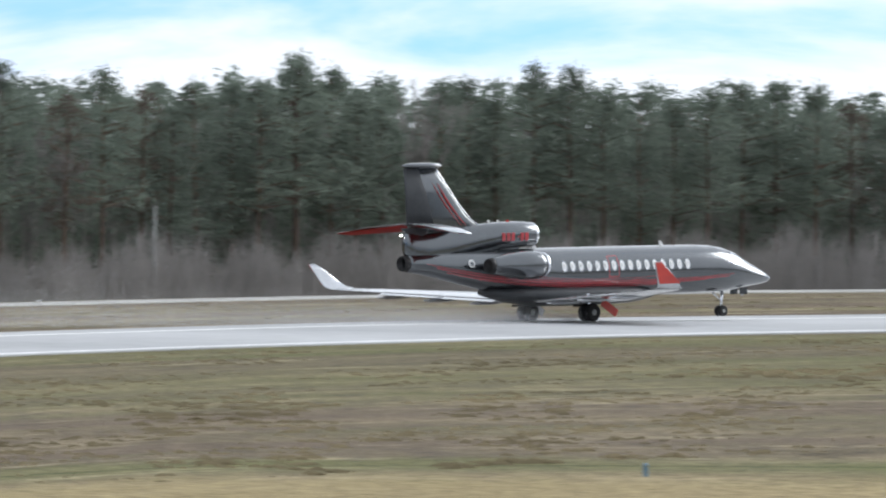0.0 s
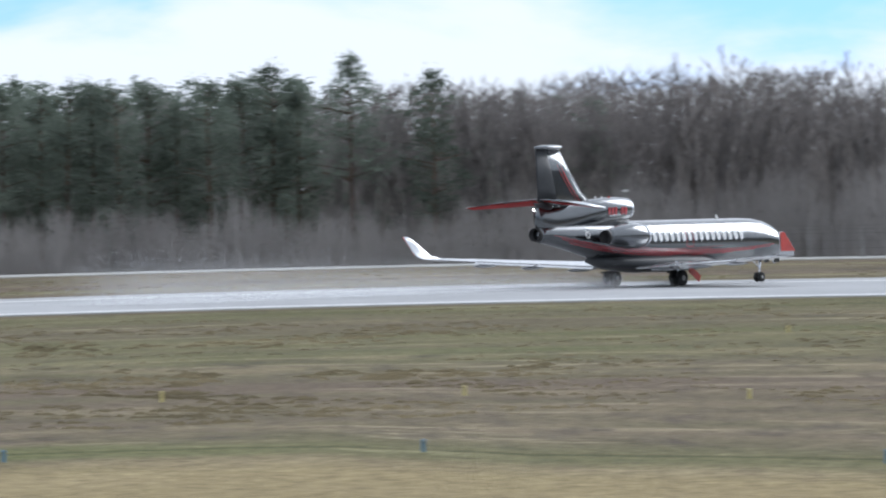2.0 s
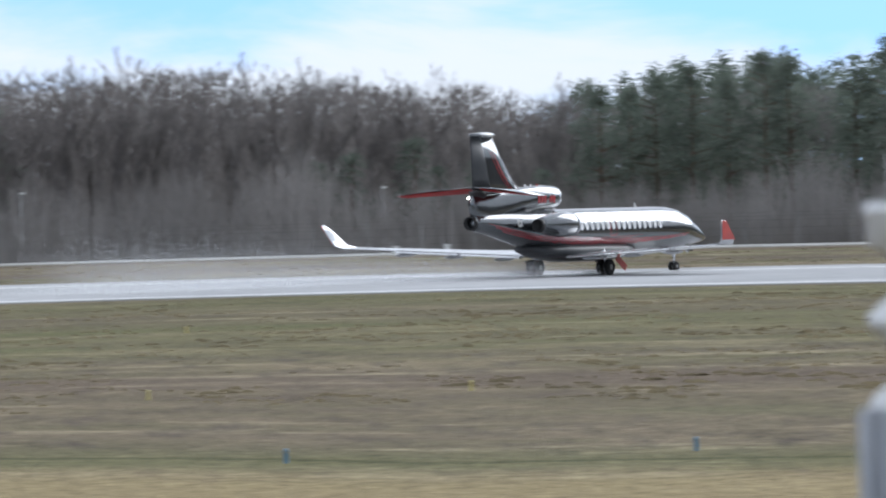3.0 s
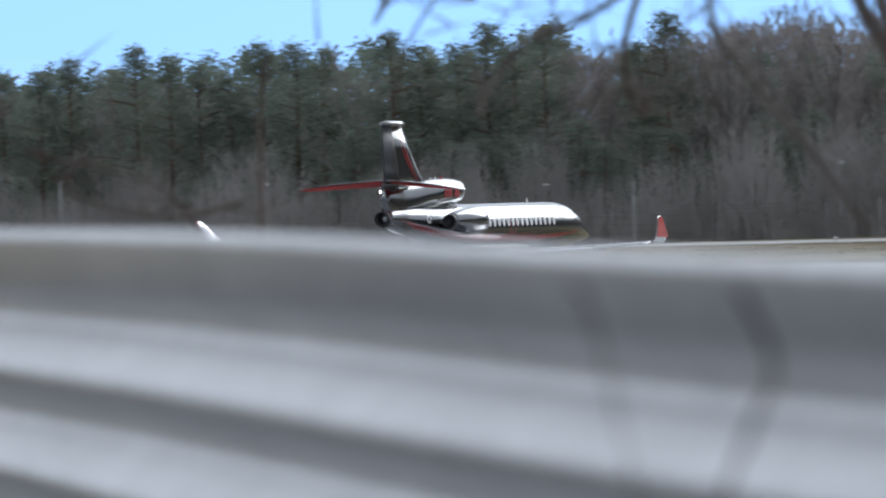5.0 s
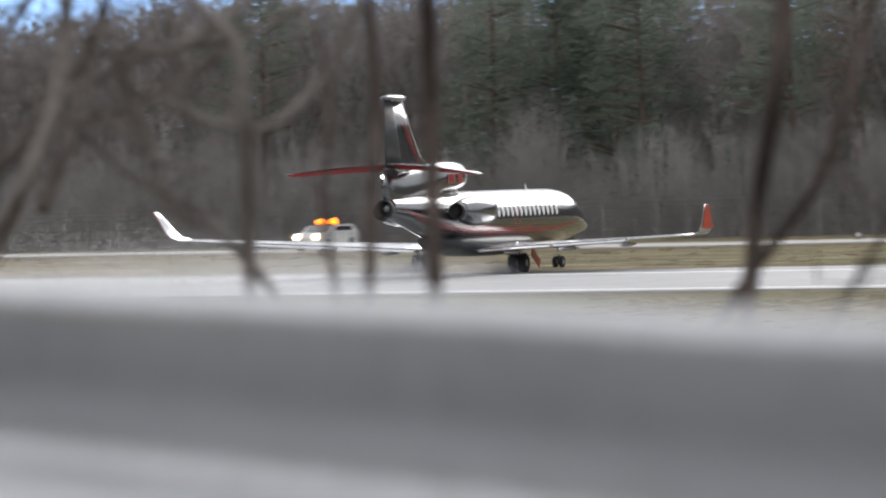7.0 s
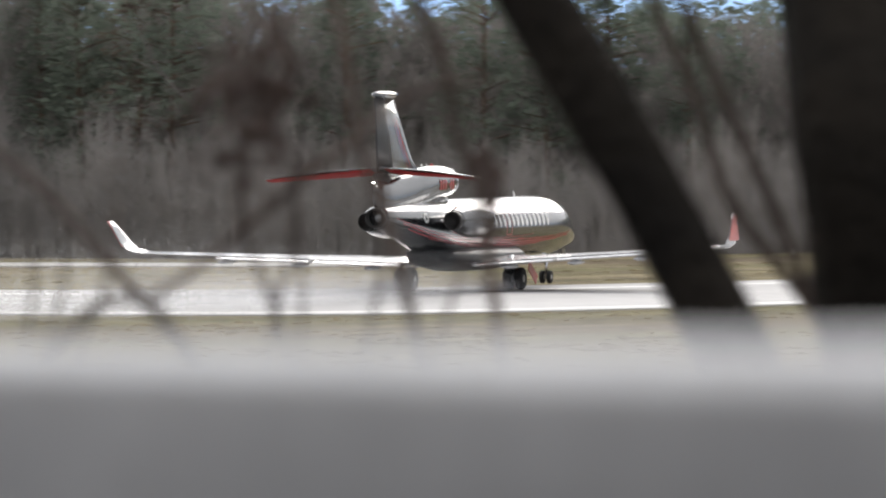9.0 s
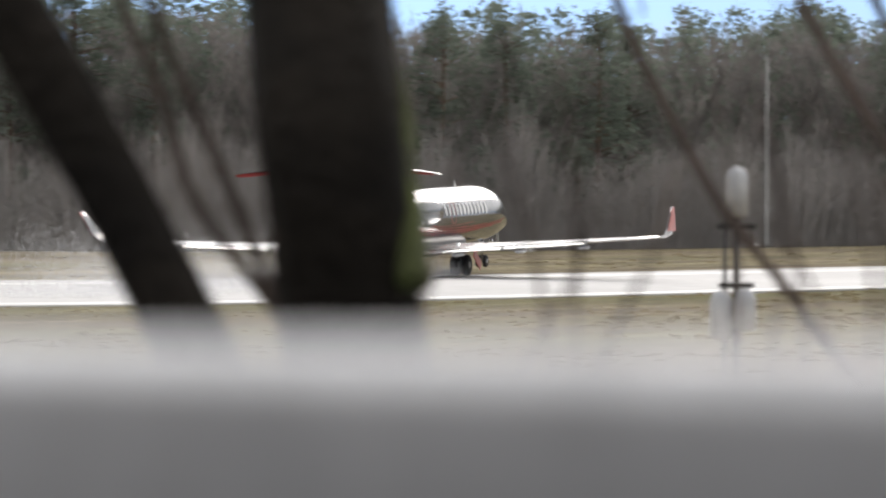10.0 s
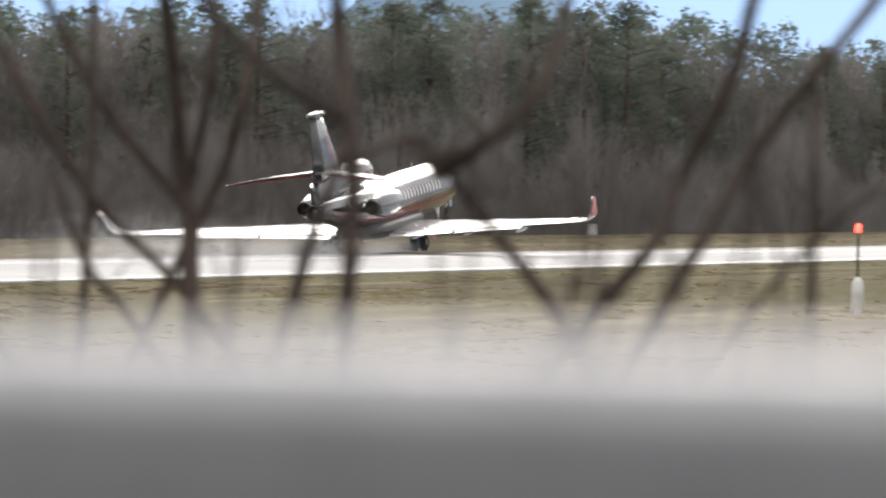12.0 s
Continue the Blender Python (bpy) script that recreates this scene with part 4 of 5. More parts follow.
near_tree("roadside_tree", "leafless pale-barked tree with upright stems beyond the barrier", 20.0, [
    (0.0206, 0.0194, [(3.35, -0.95), (3.36, 0.11), (3.32, 0.72), (3.18, 0.91), (2.95, 1.14)]),
    (0.0155, 0.0116, [(3.37, 0.06), (3.72, 0.22), (4.05, 0.61), (4.28, 1.03)]),
    (0.0129, 0.0097, [(3.36, 0.08), (3.06, 0.19), (2.71, 0.36), (2.45, 0.45)]),
    (0.0142, 0.0181, [(3.24, -0.81), (2.89, -0.58), (2.64, -0.3), (2.61, -0.04), (2.47, 0.41), (2.38, 0.77)]),
    (0.0129, 0.0103, [(3.51, -1.15), (2.96, -0.53), (2.45, -0.22), (1.94, 0.28)]),
    (0.0155, 0.0103, [(3.49, 1.15), (2.97, 0.81), (2.48, 0.66), (2.12, 0.5), (1.72, 0.44)]),
    (0.0258, 0.0194, [(1.37, -0.75), (1.61, -0.28), (1.85, 0.29), (1.98, 0.9), (2.02, 1.33)]),
    (0.0116, 0.0090, [(2.87, -0.55), (2.5, -0.0), (2.12, 0.36)]),
], PALE_BRANCH, twigs=50)
near_tree("roadside_tree", "dark leafless sapling stems beyond the barrier", 17.0, [
    (0.0219, 0.0197, [(4.79, -1.24), (4.8, 0.17), (4.81, 1.05), (4.81, 1.32)]),
    (0.0132, 0.0121, [(4.29, -1.0), (4.34, -0.25), (4.38, 0.19), (4.36, 0.94), (4.31, 1.29)]),
    (0.0088, 0.0077, [(4.0, -1.03), (3.94, -0.46), (4.03, 0.2), (3.94, 0.87)]),
], BROWN_BRANCH, twigs=14)
near_tree("roadside_tree", "dark leafless twin-stemmed tree beyond the barrier", 17.0, [
    (0.0208, 0.0186, [(7.26, -1.16), (7.35, -0.5), (7.51, 0.29), (7.58, 0.94), (7.61, 1.21)]),
    (0.0132, 0.0110, [(7.51, -0.86), (7.81, -0.48), (8.01, 0.05), (8.21, 0.65), (8.33, 1.09)]),
    (0.0077, 0.0055, [(8.0, -1.36), (8.28, -0.93), (8.56, -0.55)]),
], BROWN_BRANCH, twigs=24)
drooping = near_tree("roadside_shrub", "thin leafless shrub with drooping shoots and dry leaf clusters", 13.0, [
    (0.0109, 0.0092, [(13.02, -1.77), (12.89, -1.24), (12.77, -0.71), (12.55, -0.09), (12.47, 0.48), (12.35, 1.06), (12.3, 1.24)]),
    (0.0109, 0.0109, [(13.64, -1.77), (13.55, -1.07), (13.47, -0.41), (13.3, -0.05), (13.22, 0.48), (13.01, 1.05), (12.94, 1.23)]),
    (0.0101, 0.0084, [(11.21, -1.66), (10.87, -1.3), (10.52, -0.9), (10.08, -0.41), (9.74, -0.12), (9.39, 0.12)]),
    (0.0075, 0.0084, [(10.34, -1.41), (10.95, -1.22), (11.49, -0.83), (12.02, -0.39), (12.42, -0.09), (12.91, 0.3), (13.53, 0.43)]),
    (0.0063, 0.0055, [(11.92, -1.53), (11.66, -0.78), (11.58, -0.25), (11.67, 0.1)]),
    (0.0143, 0.0109, [(13.47, -0.45), (13.52, -0.28), (13.55, -0.12)]),
], BROWN_BRANCH, twigs=16)
verts, faces = [], []
for a0, e0, wide, high, n in ((11.74, 0.38, 0.042, 0.085, 150), (13.53, -0.26, 0.012, 0.035, 26), (11.4, 0.25, 0.03, 0.05, 14)):
    for _ in range(n):   # curled dead leaves hanging in clusters
        c = near(a0, 13.0 + rng.gauss(0, 0.03), e0) + Vector((rng.gauss(0, wide), 0, rng.gauss(0, high)))
        d = Vector((rng.gauss(0, 0.5), rng.gauss(0, 0.5), -1)).normalized() * rng.uniform(0.025, 0.055)
        w = d.cross(Vector((rng.gauss(0, 1), rng.gauss(0, 1), 0.2))).normalized() * d.length * 0.3
        k = len(verts)
        verts += [tuple(c), tuple(c + d * 0.5 + w), tuple(c + d), tuple(c + d * 0.5 - w)]
        faces += [(k, k + 1, k + 2), (k, k + 2, k + 3)]
tagged(raw("dry_leaves", verts, faces, DEAD_LEAF, drooping), "dark brown curled dead leaves", kind="stuff")
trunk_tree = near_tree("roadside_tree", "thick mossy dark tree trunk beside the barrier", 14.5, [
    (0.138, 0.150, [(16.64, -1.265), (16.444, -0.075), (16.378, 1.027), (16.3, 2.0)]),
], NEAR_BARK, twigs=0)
limb(trunk_tree, "moss_patch", [(17.15, -1.2), (17.06, -0.5), (17.02, 0.1), (16.9, 0.6)], 14.46, 0.035, 0.02, MOSS)
near_tree("roadside_shrub", "slim leafless brown shoots between two dark trunks", 14.5, [
    (0.0131, 0.0103, [(15.89, -1.18), (15.41, -0.52), (15.16, 0.28), (14.9, 0.85), (14.81, 1.21)]),
    (0.0131, 0.0103, [(16.06, -1.36), (15.89, -0.92), (15.59, -0.21), (15.2, 0.67), (15.03, 1.2)]),
], BROWN_BRANCH, twigs=20)
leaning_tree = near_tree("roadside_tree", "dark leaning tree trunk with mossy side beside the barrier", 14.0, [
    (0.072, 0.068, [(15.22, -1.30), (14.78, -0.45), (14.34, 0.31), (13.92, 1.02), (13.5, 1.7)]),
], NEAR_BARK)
limb(leaning_tree, "moss_patch", [(15.40, -1.2), (15.02, -0.45), (14.70, 0.10), (14.42, 0.6)], 13.97, 0.018, 0.012, MOSS)
near_tree("roadside_shrub", "leafless brown shrub with many forked stems beyond the barrier", 20.0, [
    (0.0297, 0.0194, [(21.9, -1.34), (21.88, -0.77), (21.81, -0.33), (21.75, 0.33), (21.66, 0.99), (21.61, 1.2)]),
    (0.0155, 0.0129, [(21.89, -0.86), (22.14, -0.33), (22.28, 0.2), (22.4, 1.0), (22.44, 1.22)]),
    (0.0155, 0.0116, [(21.85, -0.64), (21.41, -0.12), (21.12, 0.27), (20.75, 0.97), (20.64, 1.19)]),
    (0.0142, 0.0129, [(21.82, -1.26), (21.19, -0.65), (20.79, -0.08), (20.39, 0.57), (20.12, 1.05)]),
    (0.0129, 0.0110, [(21.03, -1.84), (21.07, -1.22), (21.1, -0.34), (21.11, 0.98), (21.11, 1.2)]),
    (0.0155, 0.0129, [(20.64, -1.93), (20.35, -1.63), (19.99, -1.15), (19.54, -0.59), (19.23, -0.06), (18.86, 0.64), (18.68, 1.12)]),
    (0.0129, 0.0116, [(21.87, -0.46), (22.02, 0.33), (22.05, 0.9), (22.04, 1.17)]),
    (0.0142, 0.0103, [(21.42, -1.48), (21.09, -1.09), (20.81, -0.35)]),
], BROWN_BRANCH, twigs=30)
near_tree("roadside_shrub", "tall leafless shrub with crooked crossing limbs beyond the barrier", 16.0, [
    (0.0186, 0.0175, [(23.12, -1.37), (23.15, -0.31), (23.04, 0.57), (23.01, 1.01), (23.0, 1.23)]),
    (0.0155, 0.0134, [(22.65, -1.47), (22.87, -0.76), (23.09, -0.14)]),
    (0.0134, 0.0114, [(23.03, 0.08), (22.5, 0.43), (22.1, 0.82), (21.83, 1.16)]),
    (0.0155, 0.0134, [(24.82, -1.52), (24.64, -1.26), (24.23, -0.74), (23.87, -0.3)]),
    (0.0165, 0.0134, [(23.87, -0.28), (24.27, -0.03), (24.61, 0.37), (24.78, 0.9), (24.84, 1.25)]),
    (0.0124, 0.0083, [(23.92, -0.26), (23.56, -0.07), (23.15, -0.27)]),
    (0.0361, 0.0258, [(23.76, -0.31), (23.87, -0.24), (24.01, -0.19)]),
    (0.0165, 0.0145, [(25.1, -1.34), (25.47, -0.9), (25.72, -0.32), (26.07, 0.39), (26.25, 1.05), (26.32, 1.27)]),
    (0.0155, 0.0134, [(25.69, -1.16), (26.25, -0.18), (26.68, 0.4), (27.2, 1.06), (27.37, 1.29)]),
    (0.0093, 0.0083, [(26.75, -1.41), (26.74, -0.26), (26.73, 0.44)]),
    (0.0083, 0.0072, [(26.31, -1.33), (26.57, -1.01), (26.92, -0.66), (27.26, -0.39)]),
], BROWN_BRANCH, twigs=36)
for az_, n_ in ((9.6, 5), (12.4, 4), (17.9, 5), (20.3, 6), (22.3, 6), (24.6, 7), (26.3, 6)):
    stems = []
    for j in range(n_):
        a0 = az_ + rng.uniform(-0.8, 0.8)
        h = rng.uniform(-0.9, 0.6)
        a1 = a0 + rng.uniform(-0.6, 0.6)
        stems.append((0.006, 0.003, [(a0, -1.7), ((a0 + a1) / 2 + 0.08, (h - 1.7) / 2), (a1, h)]))
    near_tree("roadside_shrub", "sparse thin leafless shoots beyond the barrier", 13.0 + rng.uniform(-1.5, 2), stems, BROWN_BRANCH)
# hanging seed pods on a twig above the start of the barrier
near_tree("roadside_shrub", "thin twigs with hanging dry pods above the barrier", 26.0, [
    (0.008, 0.005, [(-3.0, -0.9), (-3.1, 0.2), (-2.9, 1.0), (-2.2, 1.75)]),
    (0.004, 0.003, [(-2.2, 1.75), (-2.75, 1.45), (-3.15, 1.15)]),
    (0.013, 0.005, [(-3.12, 1.22), (-3.18, 1.12), (-3.22, 1.04)]),
    (0.004, 0.003, [(-2.2, 1.75), (-2.4, 1.35)]),
    (0.013, 0.005, [(-2.40, 1.35), (-2.42, 1.25), (-2.44, 1.18)]),
    (0.011, 0.006, [(-4.16, -0.6), (-4.15, 0.1), (-4.13, 0.5), (-4.05, 0.85)]),
    (0.007, 0.004, [(-4.5, -0.7), (-4.9, -0.2), (-5.4, 0.0), (-6.0, 0.15)]),
    (0.007, 0.004, [(-4.3, -0.3), (-4.9, -0.4), (-5.6, -0.2), (-5.9, 0.2)]),
], BROWN_BRANCH, twigs=20)
# twig shadows on the barrier, shaped as thin dark stems before it
near_tree("roadside_shrub", "thin dark stems standing for twig shadows on the barrier", 7.2, [
    (0.0012, 0.006, [(-0.45, -2.3), (-0.22, -1.75), (-0.45, -1.15)]),
    (0.001, 0.004, [(-1.55, -1.6), (-1.62, -1.25), (-1.75, -1.05)]),
], BROWN_BRANCH)

# ---- the jet: three-engined business jet, its origin on the ground between the main wheels, nose along +x ----
NOSE = 14.43
FUSE = [(0.0, 1.86, 0.02, 0.02), (0.12, 1.87, 0.13, 0.12), (0.4, 1.90, 0.27, 0.25), (0.9, 1.98, 0.45, 0.41), (1.6, 2.09, 0.66, 0.60),
        (2.2, 2.19, 0.82, 0.77), (2.8, 2.29, 0.96, 0.98), (3.5, 2.37, 1.08, 1.13), (4.4, 2.42, 1.18, 1.21), (5.6, 2.43, 1.22, 1.24),
        (10.0, 2.43, 1.22, 1.25), (15.0, 2.43, 1.22, 1.25), (17.0, 2.48, 1.18, 1.20), (19.0, 2.62, 1.02, 1.06), (21.0, 2.80, 0.78, 0.82),
        (23.0, 2.97, 0.53, 0.56), (24.0, 3.03, 0.43, 0.45), (24.3, 3.04, 0.40, 0.42)]


def fuse_at(s):
    for a, b in zip(FUSE, FUSE[1:]):
        if a[0] <= s <= b[0]:
            f = (s - a[0]) / (b[0] - a[0])
            return [a[i] + (b[i] - a[i]) * f for i in (1, 2, 3)]
    return FUSE[-1][1:]


def skin(s, e, side, lift=0.0):
    """A point on the fuselage skin: s behind the nose, e degrees above the waist."""
    zc, w, h = fuse_at(s)
    return Vector((NOSE - s, side * (w + lift) * math.cos(radians(e)), zc + (h + lift) * math.sin(radians(e))))


def skin_z(s, z):
    zc, w, h = fuse_at(s)
    return math.degrees(math.asin(max(-0.99, min(0.99, (z - zc) / h))))


def airfoil(le, te, y, z, thick, vertical=False, camber=0.0):
    """A closed section from leading edge le to trailing edge te (metres behind the nose)."""
    c = te - le
    ring = []
    for u, t in ((0, 0), (0.03, 0.42), (0.12, 0.8), (0.35, 1.0), (0.65, 0.72), (0.9, 0.25), (1, 0.04), (1, -0.04), (0.9, -0.2), (0.65, -0.55),
                 (0.35, -0.8), (0.12, -0.65), (0.03, -0.36)):
        x = NOSE - (le + c * u)
        d = t * thick / 2 + camber * math.sin(math.pi * u)
        ring.append((x, y + d, z) if vertical else (x, y, z + d))
    return ring


def grid_patch(bm, fn, nu, nv):
    vs = [[bm.verts.new(fn(i / nu, j / nv)) for j in range(nv + 1)] for i in range(nu + 1)]
    for i in range(nu):
        for j in range(nv):
            bm.faces.new((vs[i][j], vs[i + 1][j], vs[i + 1][j + 1], vs[i][j + 1]))


def wheel(name, parent, x, y, r, w):
    root = new(name)
    root.parent = parent
    root.matrix_basis = pose(x, y, r)
    bm = bmesh.new()
    lathe(bm, [(-w / 2, r * 0.55), (-w / 2, r * 0.86), (-w * 0.36, r * 0.97), (0, r), (w * 0.36, r * 0.97), (w / 2, r * 0.86), (w / 2, r * 0.55)], "y", sides=28)
    part("tyre", bm, TYRE, root)
    bm = bmesh.new()
    lathe(bm, [(-w * 0.52, 0.04), (-w * 0.52, r * 0.30), (-w * 0.40, r * 0.54), (w * 0.40, r * 0.54), (w * 0.52, r * 0.30), (w * 0.52, 0.04)], "y", sides=20)
    part("rim", bm, POLE, root, "grey metal wheel rim")
    return root


def build_jet():
    jet = tagged(new("business_jet"), "dark grey three-engined business jet with red stripes on its take-off roll", "aeroplane")
    wheels = []
    # fuselage
    bm = bmesh.new()
    n = 40
    loft(bm, [[(NOSE - s, w * math.cos(2 * math.pi * k / n), zc + h * math.sin(2 * math.pi * k / n)) for k in range(n)] for s, zc, w, h in FUSE])
    part("fuselage", bm, GREY_PAINT, jet)
    # belly fairing, its dark reflection of the ground put into the colour
    bm = bmesh.new()
    rings = []
    for s, w, z0, z1 in ((7.6, 0.5, 1.16, 1.4), (8.4, 0.95, 0.98, 1.6), (9.6, 1.28, 0.84, 1.75), (12.0, 1.38, 0.76, 1.8), (15.0, 1.34, 0.78, 1.8),
                         (17.0, 1.1, 0.98, 1.75), (18.6, 0.6, 1.35, 1.7)):
        zc, hh = (z0 + z1) / 2, (z1 - z0) / 2
        rings.append([(NOSE - s, w * math.copysign(abs(math.cos(a)) ** 0.75, math.cos(a)), zc + hh * math.copysign(abs(math.sin(a)) ** 0.85, math.sin(a)))
                      for a in [2 * math.pi * k / 28 for k in range(28)]])
    loft(bm, rings)
    part("belly_fairing", bm, REFLECT_DARK, jet).location.x = -0.63
    # tail exhaust
    bm = bmesh.new()
    lathe(bm, [(NOSE - 24.25, 0.40), (NOSE - 24.62, 0.37), (NOSE - 24.62, 0.33), (NOSE - 24.0, 0.30), (NOSE - 23.9, 0.02)], "x", (0, 0, 3.045), 28)
    part("tail_exhaust", bm, SOOT, jet, "sooty round exhaust")
    # windshield
    for side in (-1, 1):
        for s0, s1, e0, e1 in ((2.25, 3.15, 52, 86), (2.45, 3.45, 28, 50), (2.85, 3.75, 16, 30)):
            bm = bmesh.new()
            grid_patch(bm, lambda u, v: skin(s0 + (s1 - s0) * u + 0.12 * (1 - v), e0 + (e1 - e0) * v, side, 0.012), 4, 4)
            part("windshield_pane", bm, COCKPIT, jet, "cockpit glass mirroring the bright sky")
    # cabin windows
    for side in (-1, 1):
        for i in range(16):
            s = 6.75 + i * 0.552
            frame_bm, pane_bm = bmesh.new(), bmesh.new()
            for bm, r, lift in ((frame_bm, 1.18, 0.008), (pane_bm, 1.0, 0.014)):
                ring = []
                for k in range(14):
                    a = 2 * math.pi * k / 14
                    ring.append(skin(s + 0.145 * r * math.cos(a), 14.0 + 10.6 * r * math.sin(a), side, lift))
                bm.faces.new([bm.verts.new(p) for p in ring])
            w = part("window", frame_bm, SILVER, jet, smooth=False)
            part("pane", pane_bm, SHADE, w, "pale window blind behind the pane", smooth=False)
        # emergency exit outline round one window
        s = 6.75 + 9 * 0.552
        bm = bmesh.new()
        outer = [(s - 0.32, -12), (s + 0.32, -12), (s + 0.32, 38), (s - 0.32, 38)]
        for (a, b), (c, d) in zip(outer, outer[1:] + outer[:1]):
            grid_patch(bm, lambda u, v: skin(a + (c - a) * u + (0.022 if a == c else 0) * (v - 0.5) * 2, b + (d - b) * u + (1.1 if b == d else 0) * (v - 0.5) * 2, side, 0.006), 6, 1)
        part("exit_outline", bm, STRIPE_RED, jet, "thin red emergency exit outline")
    # red cheat lines
    lines = [[(3.4, 2.18), (6.0, 2.03), (9.0, 1.97), (12.5, 1.98), (16.5, 2.10), (19.8, 2.40), (23.4, 3.0)],
             [(3.8, 2.06), (6.5, 1.93), (9.5, 1.87), (13.0, 1.87), (16.8, 2.0), (20.0, 2.32), (22.8, 2.80)],
             [(5.4, 1.92), (8.0, 1.82), (11.0, 1.77), (14.0, 1.79), (17.2, 1.92), (20.4, 2.26), (22.2, 2.58)],
             [(7.4, 1.80), (10.0, 1.70), (13.0, 1.69), (17.0, 1.84), (20.2, 2.16)],
             [(8.6, 2.16), (11.0, 2.08), (14.0, 2.09), (16.6, 2.21), (18.4, 2.36)],
             [(9.6, 2.03), (12.0, 1.93), (15.0, 1.95), (17.8, 2.12), (19.6, 2.30)]]
    for side in (-1, 1):
        for li, pts in enumerate(lines):
            bm = bmesh.new()
            w0 = (0.024, 0.034, 0.030, 0.016, 0.013, 0.015)[li]

            def at(u, v):
                f = u * (len(pts) - 1)
                i = min(int(f), len(pts) - 2)
                q = [pts[min(max(j, 0), len(pts) - 1)] for j in (i - 1, i, i + 1, i + 2)]
                f -= i
                s, z = [q[1][c] + 0.5 * f * (q[2][c] - q[0][c] + f * (2 * q[0][c] - 5 * q[1][c] + 4 * q[2][c] - q[3][c]
                        + f * (3 * (q[1][c] - q[2][c]) + q[3][c] - q[0][c]))) for c in (0, 1)]
                z += (v - 0.5) * 2 * w0 * math.sin(math.pi * (0.08 + 0.84 * u)) ** 0.5
                return skin(s, skin_z(s, z), side, 0.009)
            grid_patch(bm, at, 60, 1)
            part("stripe", bm, STRIPE_RED, jet, "thin red painted stripe")
    # roundel near the tail
    for side in (-1, 1):
        bm = bmesh.new()
        vs = []
        for k in range(20):
            a = 2 * math.pi * k / 20
            vs.append([bm.verts.new(skin(20.75 + r * math.cos(a), skin_z(20.75, 2.98) + math.degrees(r * math.sin(a) / 0.8), side, 0.012)) for r in (0.11, 0.19)])
        for k in range(20):
            a, b = vs[k], vs[(k + 1) % 20]
            bm.faces.new((a[0], a[1], b[1], b[0]))
        part("ring_mark", bm, WHITE, jet, "white painted ring")
    # wings
    for side in (-1, 1):
        wing = [(9.3, 16.2, 1.0, 1.12, 0.50), (10.9, 16.35, 3.2, 1.22, 0.36), (13.1, 16.9, 7.0, 1.42, 0.23), (15.6, 17.9, 11.2, 1.64, 0.15),
                (16.6, 18.35, 12.6, 1.72, 0.12)]
        bm = bmesh.new()
        loft(bm, [airfoil(le, te, side * y, z, t) for le, te, y, z, t in wing])
        wing_ob = part("wing", bm, WING_GREY, jet, "light grey wing with polished leading edge")
        wing_ob.matrix_basis = Matrix.Translation((-0.62, 0, 0)) @ Matrix.Diagonal((1, 0.967, 0.98, 1))
        bm = bmesh.new()
        for (le, te, y, z, t), (le2, te2, y2, z2, t2) in zip(wing[1:], wing[2:]):
            grid_patch(bm, lambda u, v: (NOSE - (le + (le2 - le) * u) + 0.015 - 0.22 * abs(v - 0.5) * 2, side * (y + (y2 - y) * u),
                                         z + (z2 - z) * u + (v - 0.5) * 0.92 * (t + (t2 - t) * u) * 0.8), 3, 6)
        part("leading_edge", bm, SILVER, wing_ob, "polished metal leading edge")
        # underside's shade and dark ground reflection, put in as a darker skin
        bm = bmesh.new()
        under = [[Vector(q) - Vector((0, 0, 0.012)) for q in airfoil(le, te, side * y, z, t)[7:]] for le, te, y, z, t in wing[1:]]
        loft(bm, under, cap=False, closed=False)
        part("lower_skin", bm, GREY_PAINT, wing_ob, "underside in dark grey for the ground it reflects")
        for y0, y1, drop in ((1.6, 5.2, 0.07), (5.4, 9.2, 0.06)):
            bm = bmesh.new()
            rings = []
            for f in (0.0, 0.5, 1.0):
                y = y0 + (y1 - y0) * f
                te = 16.25 + (y - 1.0) * 0.125 + max(0, y - 4) * 0.07
                z = 1.10 + (y - 1.0) * 0.052
                c = 0.55 - 0.02 * y
                rings.append([(NOSE - te + 0.25, side * y, z + 0.05), (NOSE - te - 0.1, side * y, z), (NOSE - te - c, side * y, z - drop),
                              (NOSE - te - c, side * y, z - drop - 0.02), (NOSE - te - 0.1, side * y, z - 0.12), (NOSE - te + 0.2, side * y, z - 0.06)])
            loft(bm, rings)
            flap = part("flap", bm, WING_GREY, wing_ob, "lowered flap", smooth=False)
            bm = bmesh.new()
            tube(bm, [Vector(r[0]) * 0.35 + Vector(r[1]) * 0.65 + Vector((0, 0, 0.008)) for r in rings], [0.022] * 3, 5)
            part("slot", bm, SOOT, flap, "dark slot before the flap")
        for y in (3.0, 6.0, 9.0):
            bm = bmesh.new()
            z = 1.0 + (y - 1.0) * 0.052
            te = 16.3 + (y - 1.0) * 0.13 + max(0, y - 4) * 0.06
            loft(bm, [[(NOSE - s, side * y + w * math.cos(a), z - 0.12 + w * 1.3 * math.sin(a)) for a in [k * math.pi / 4 for k in range(8)]]
                      for s, w in ((te - 1.6, 0.02), (te - 1.0, 0.07), (te, 0.075), (te + 0.6, 0.02))])
            part("flap_fairing", bm, WING_GREY, wing_ob)
        # winglet
        bm = bmesh.new()
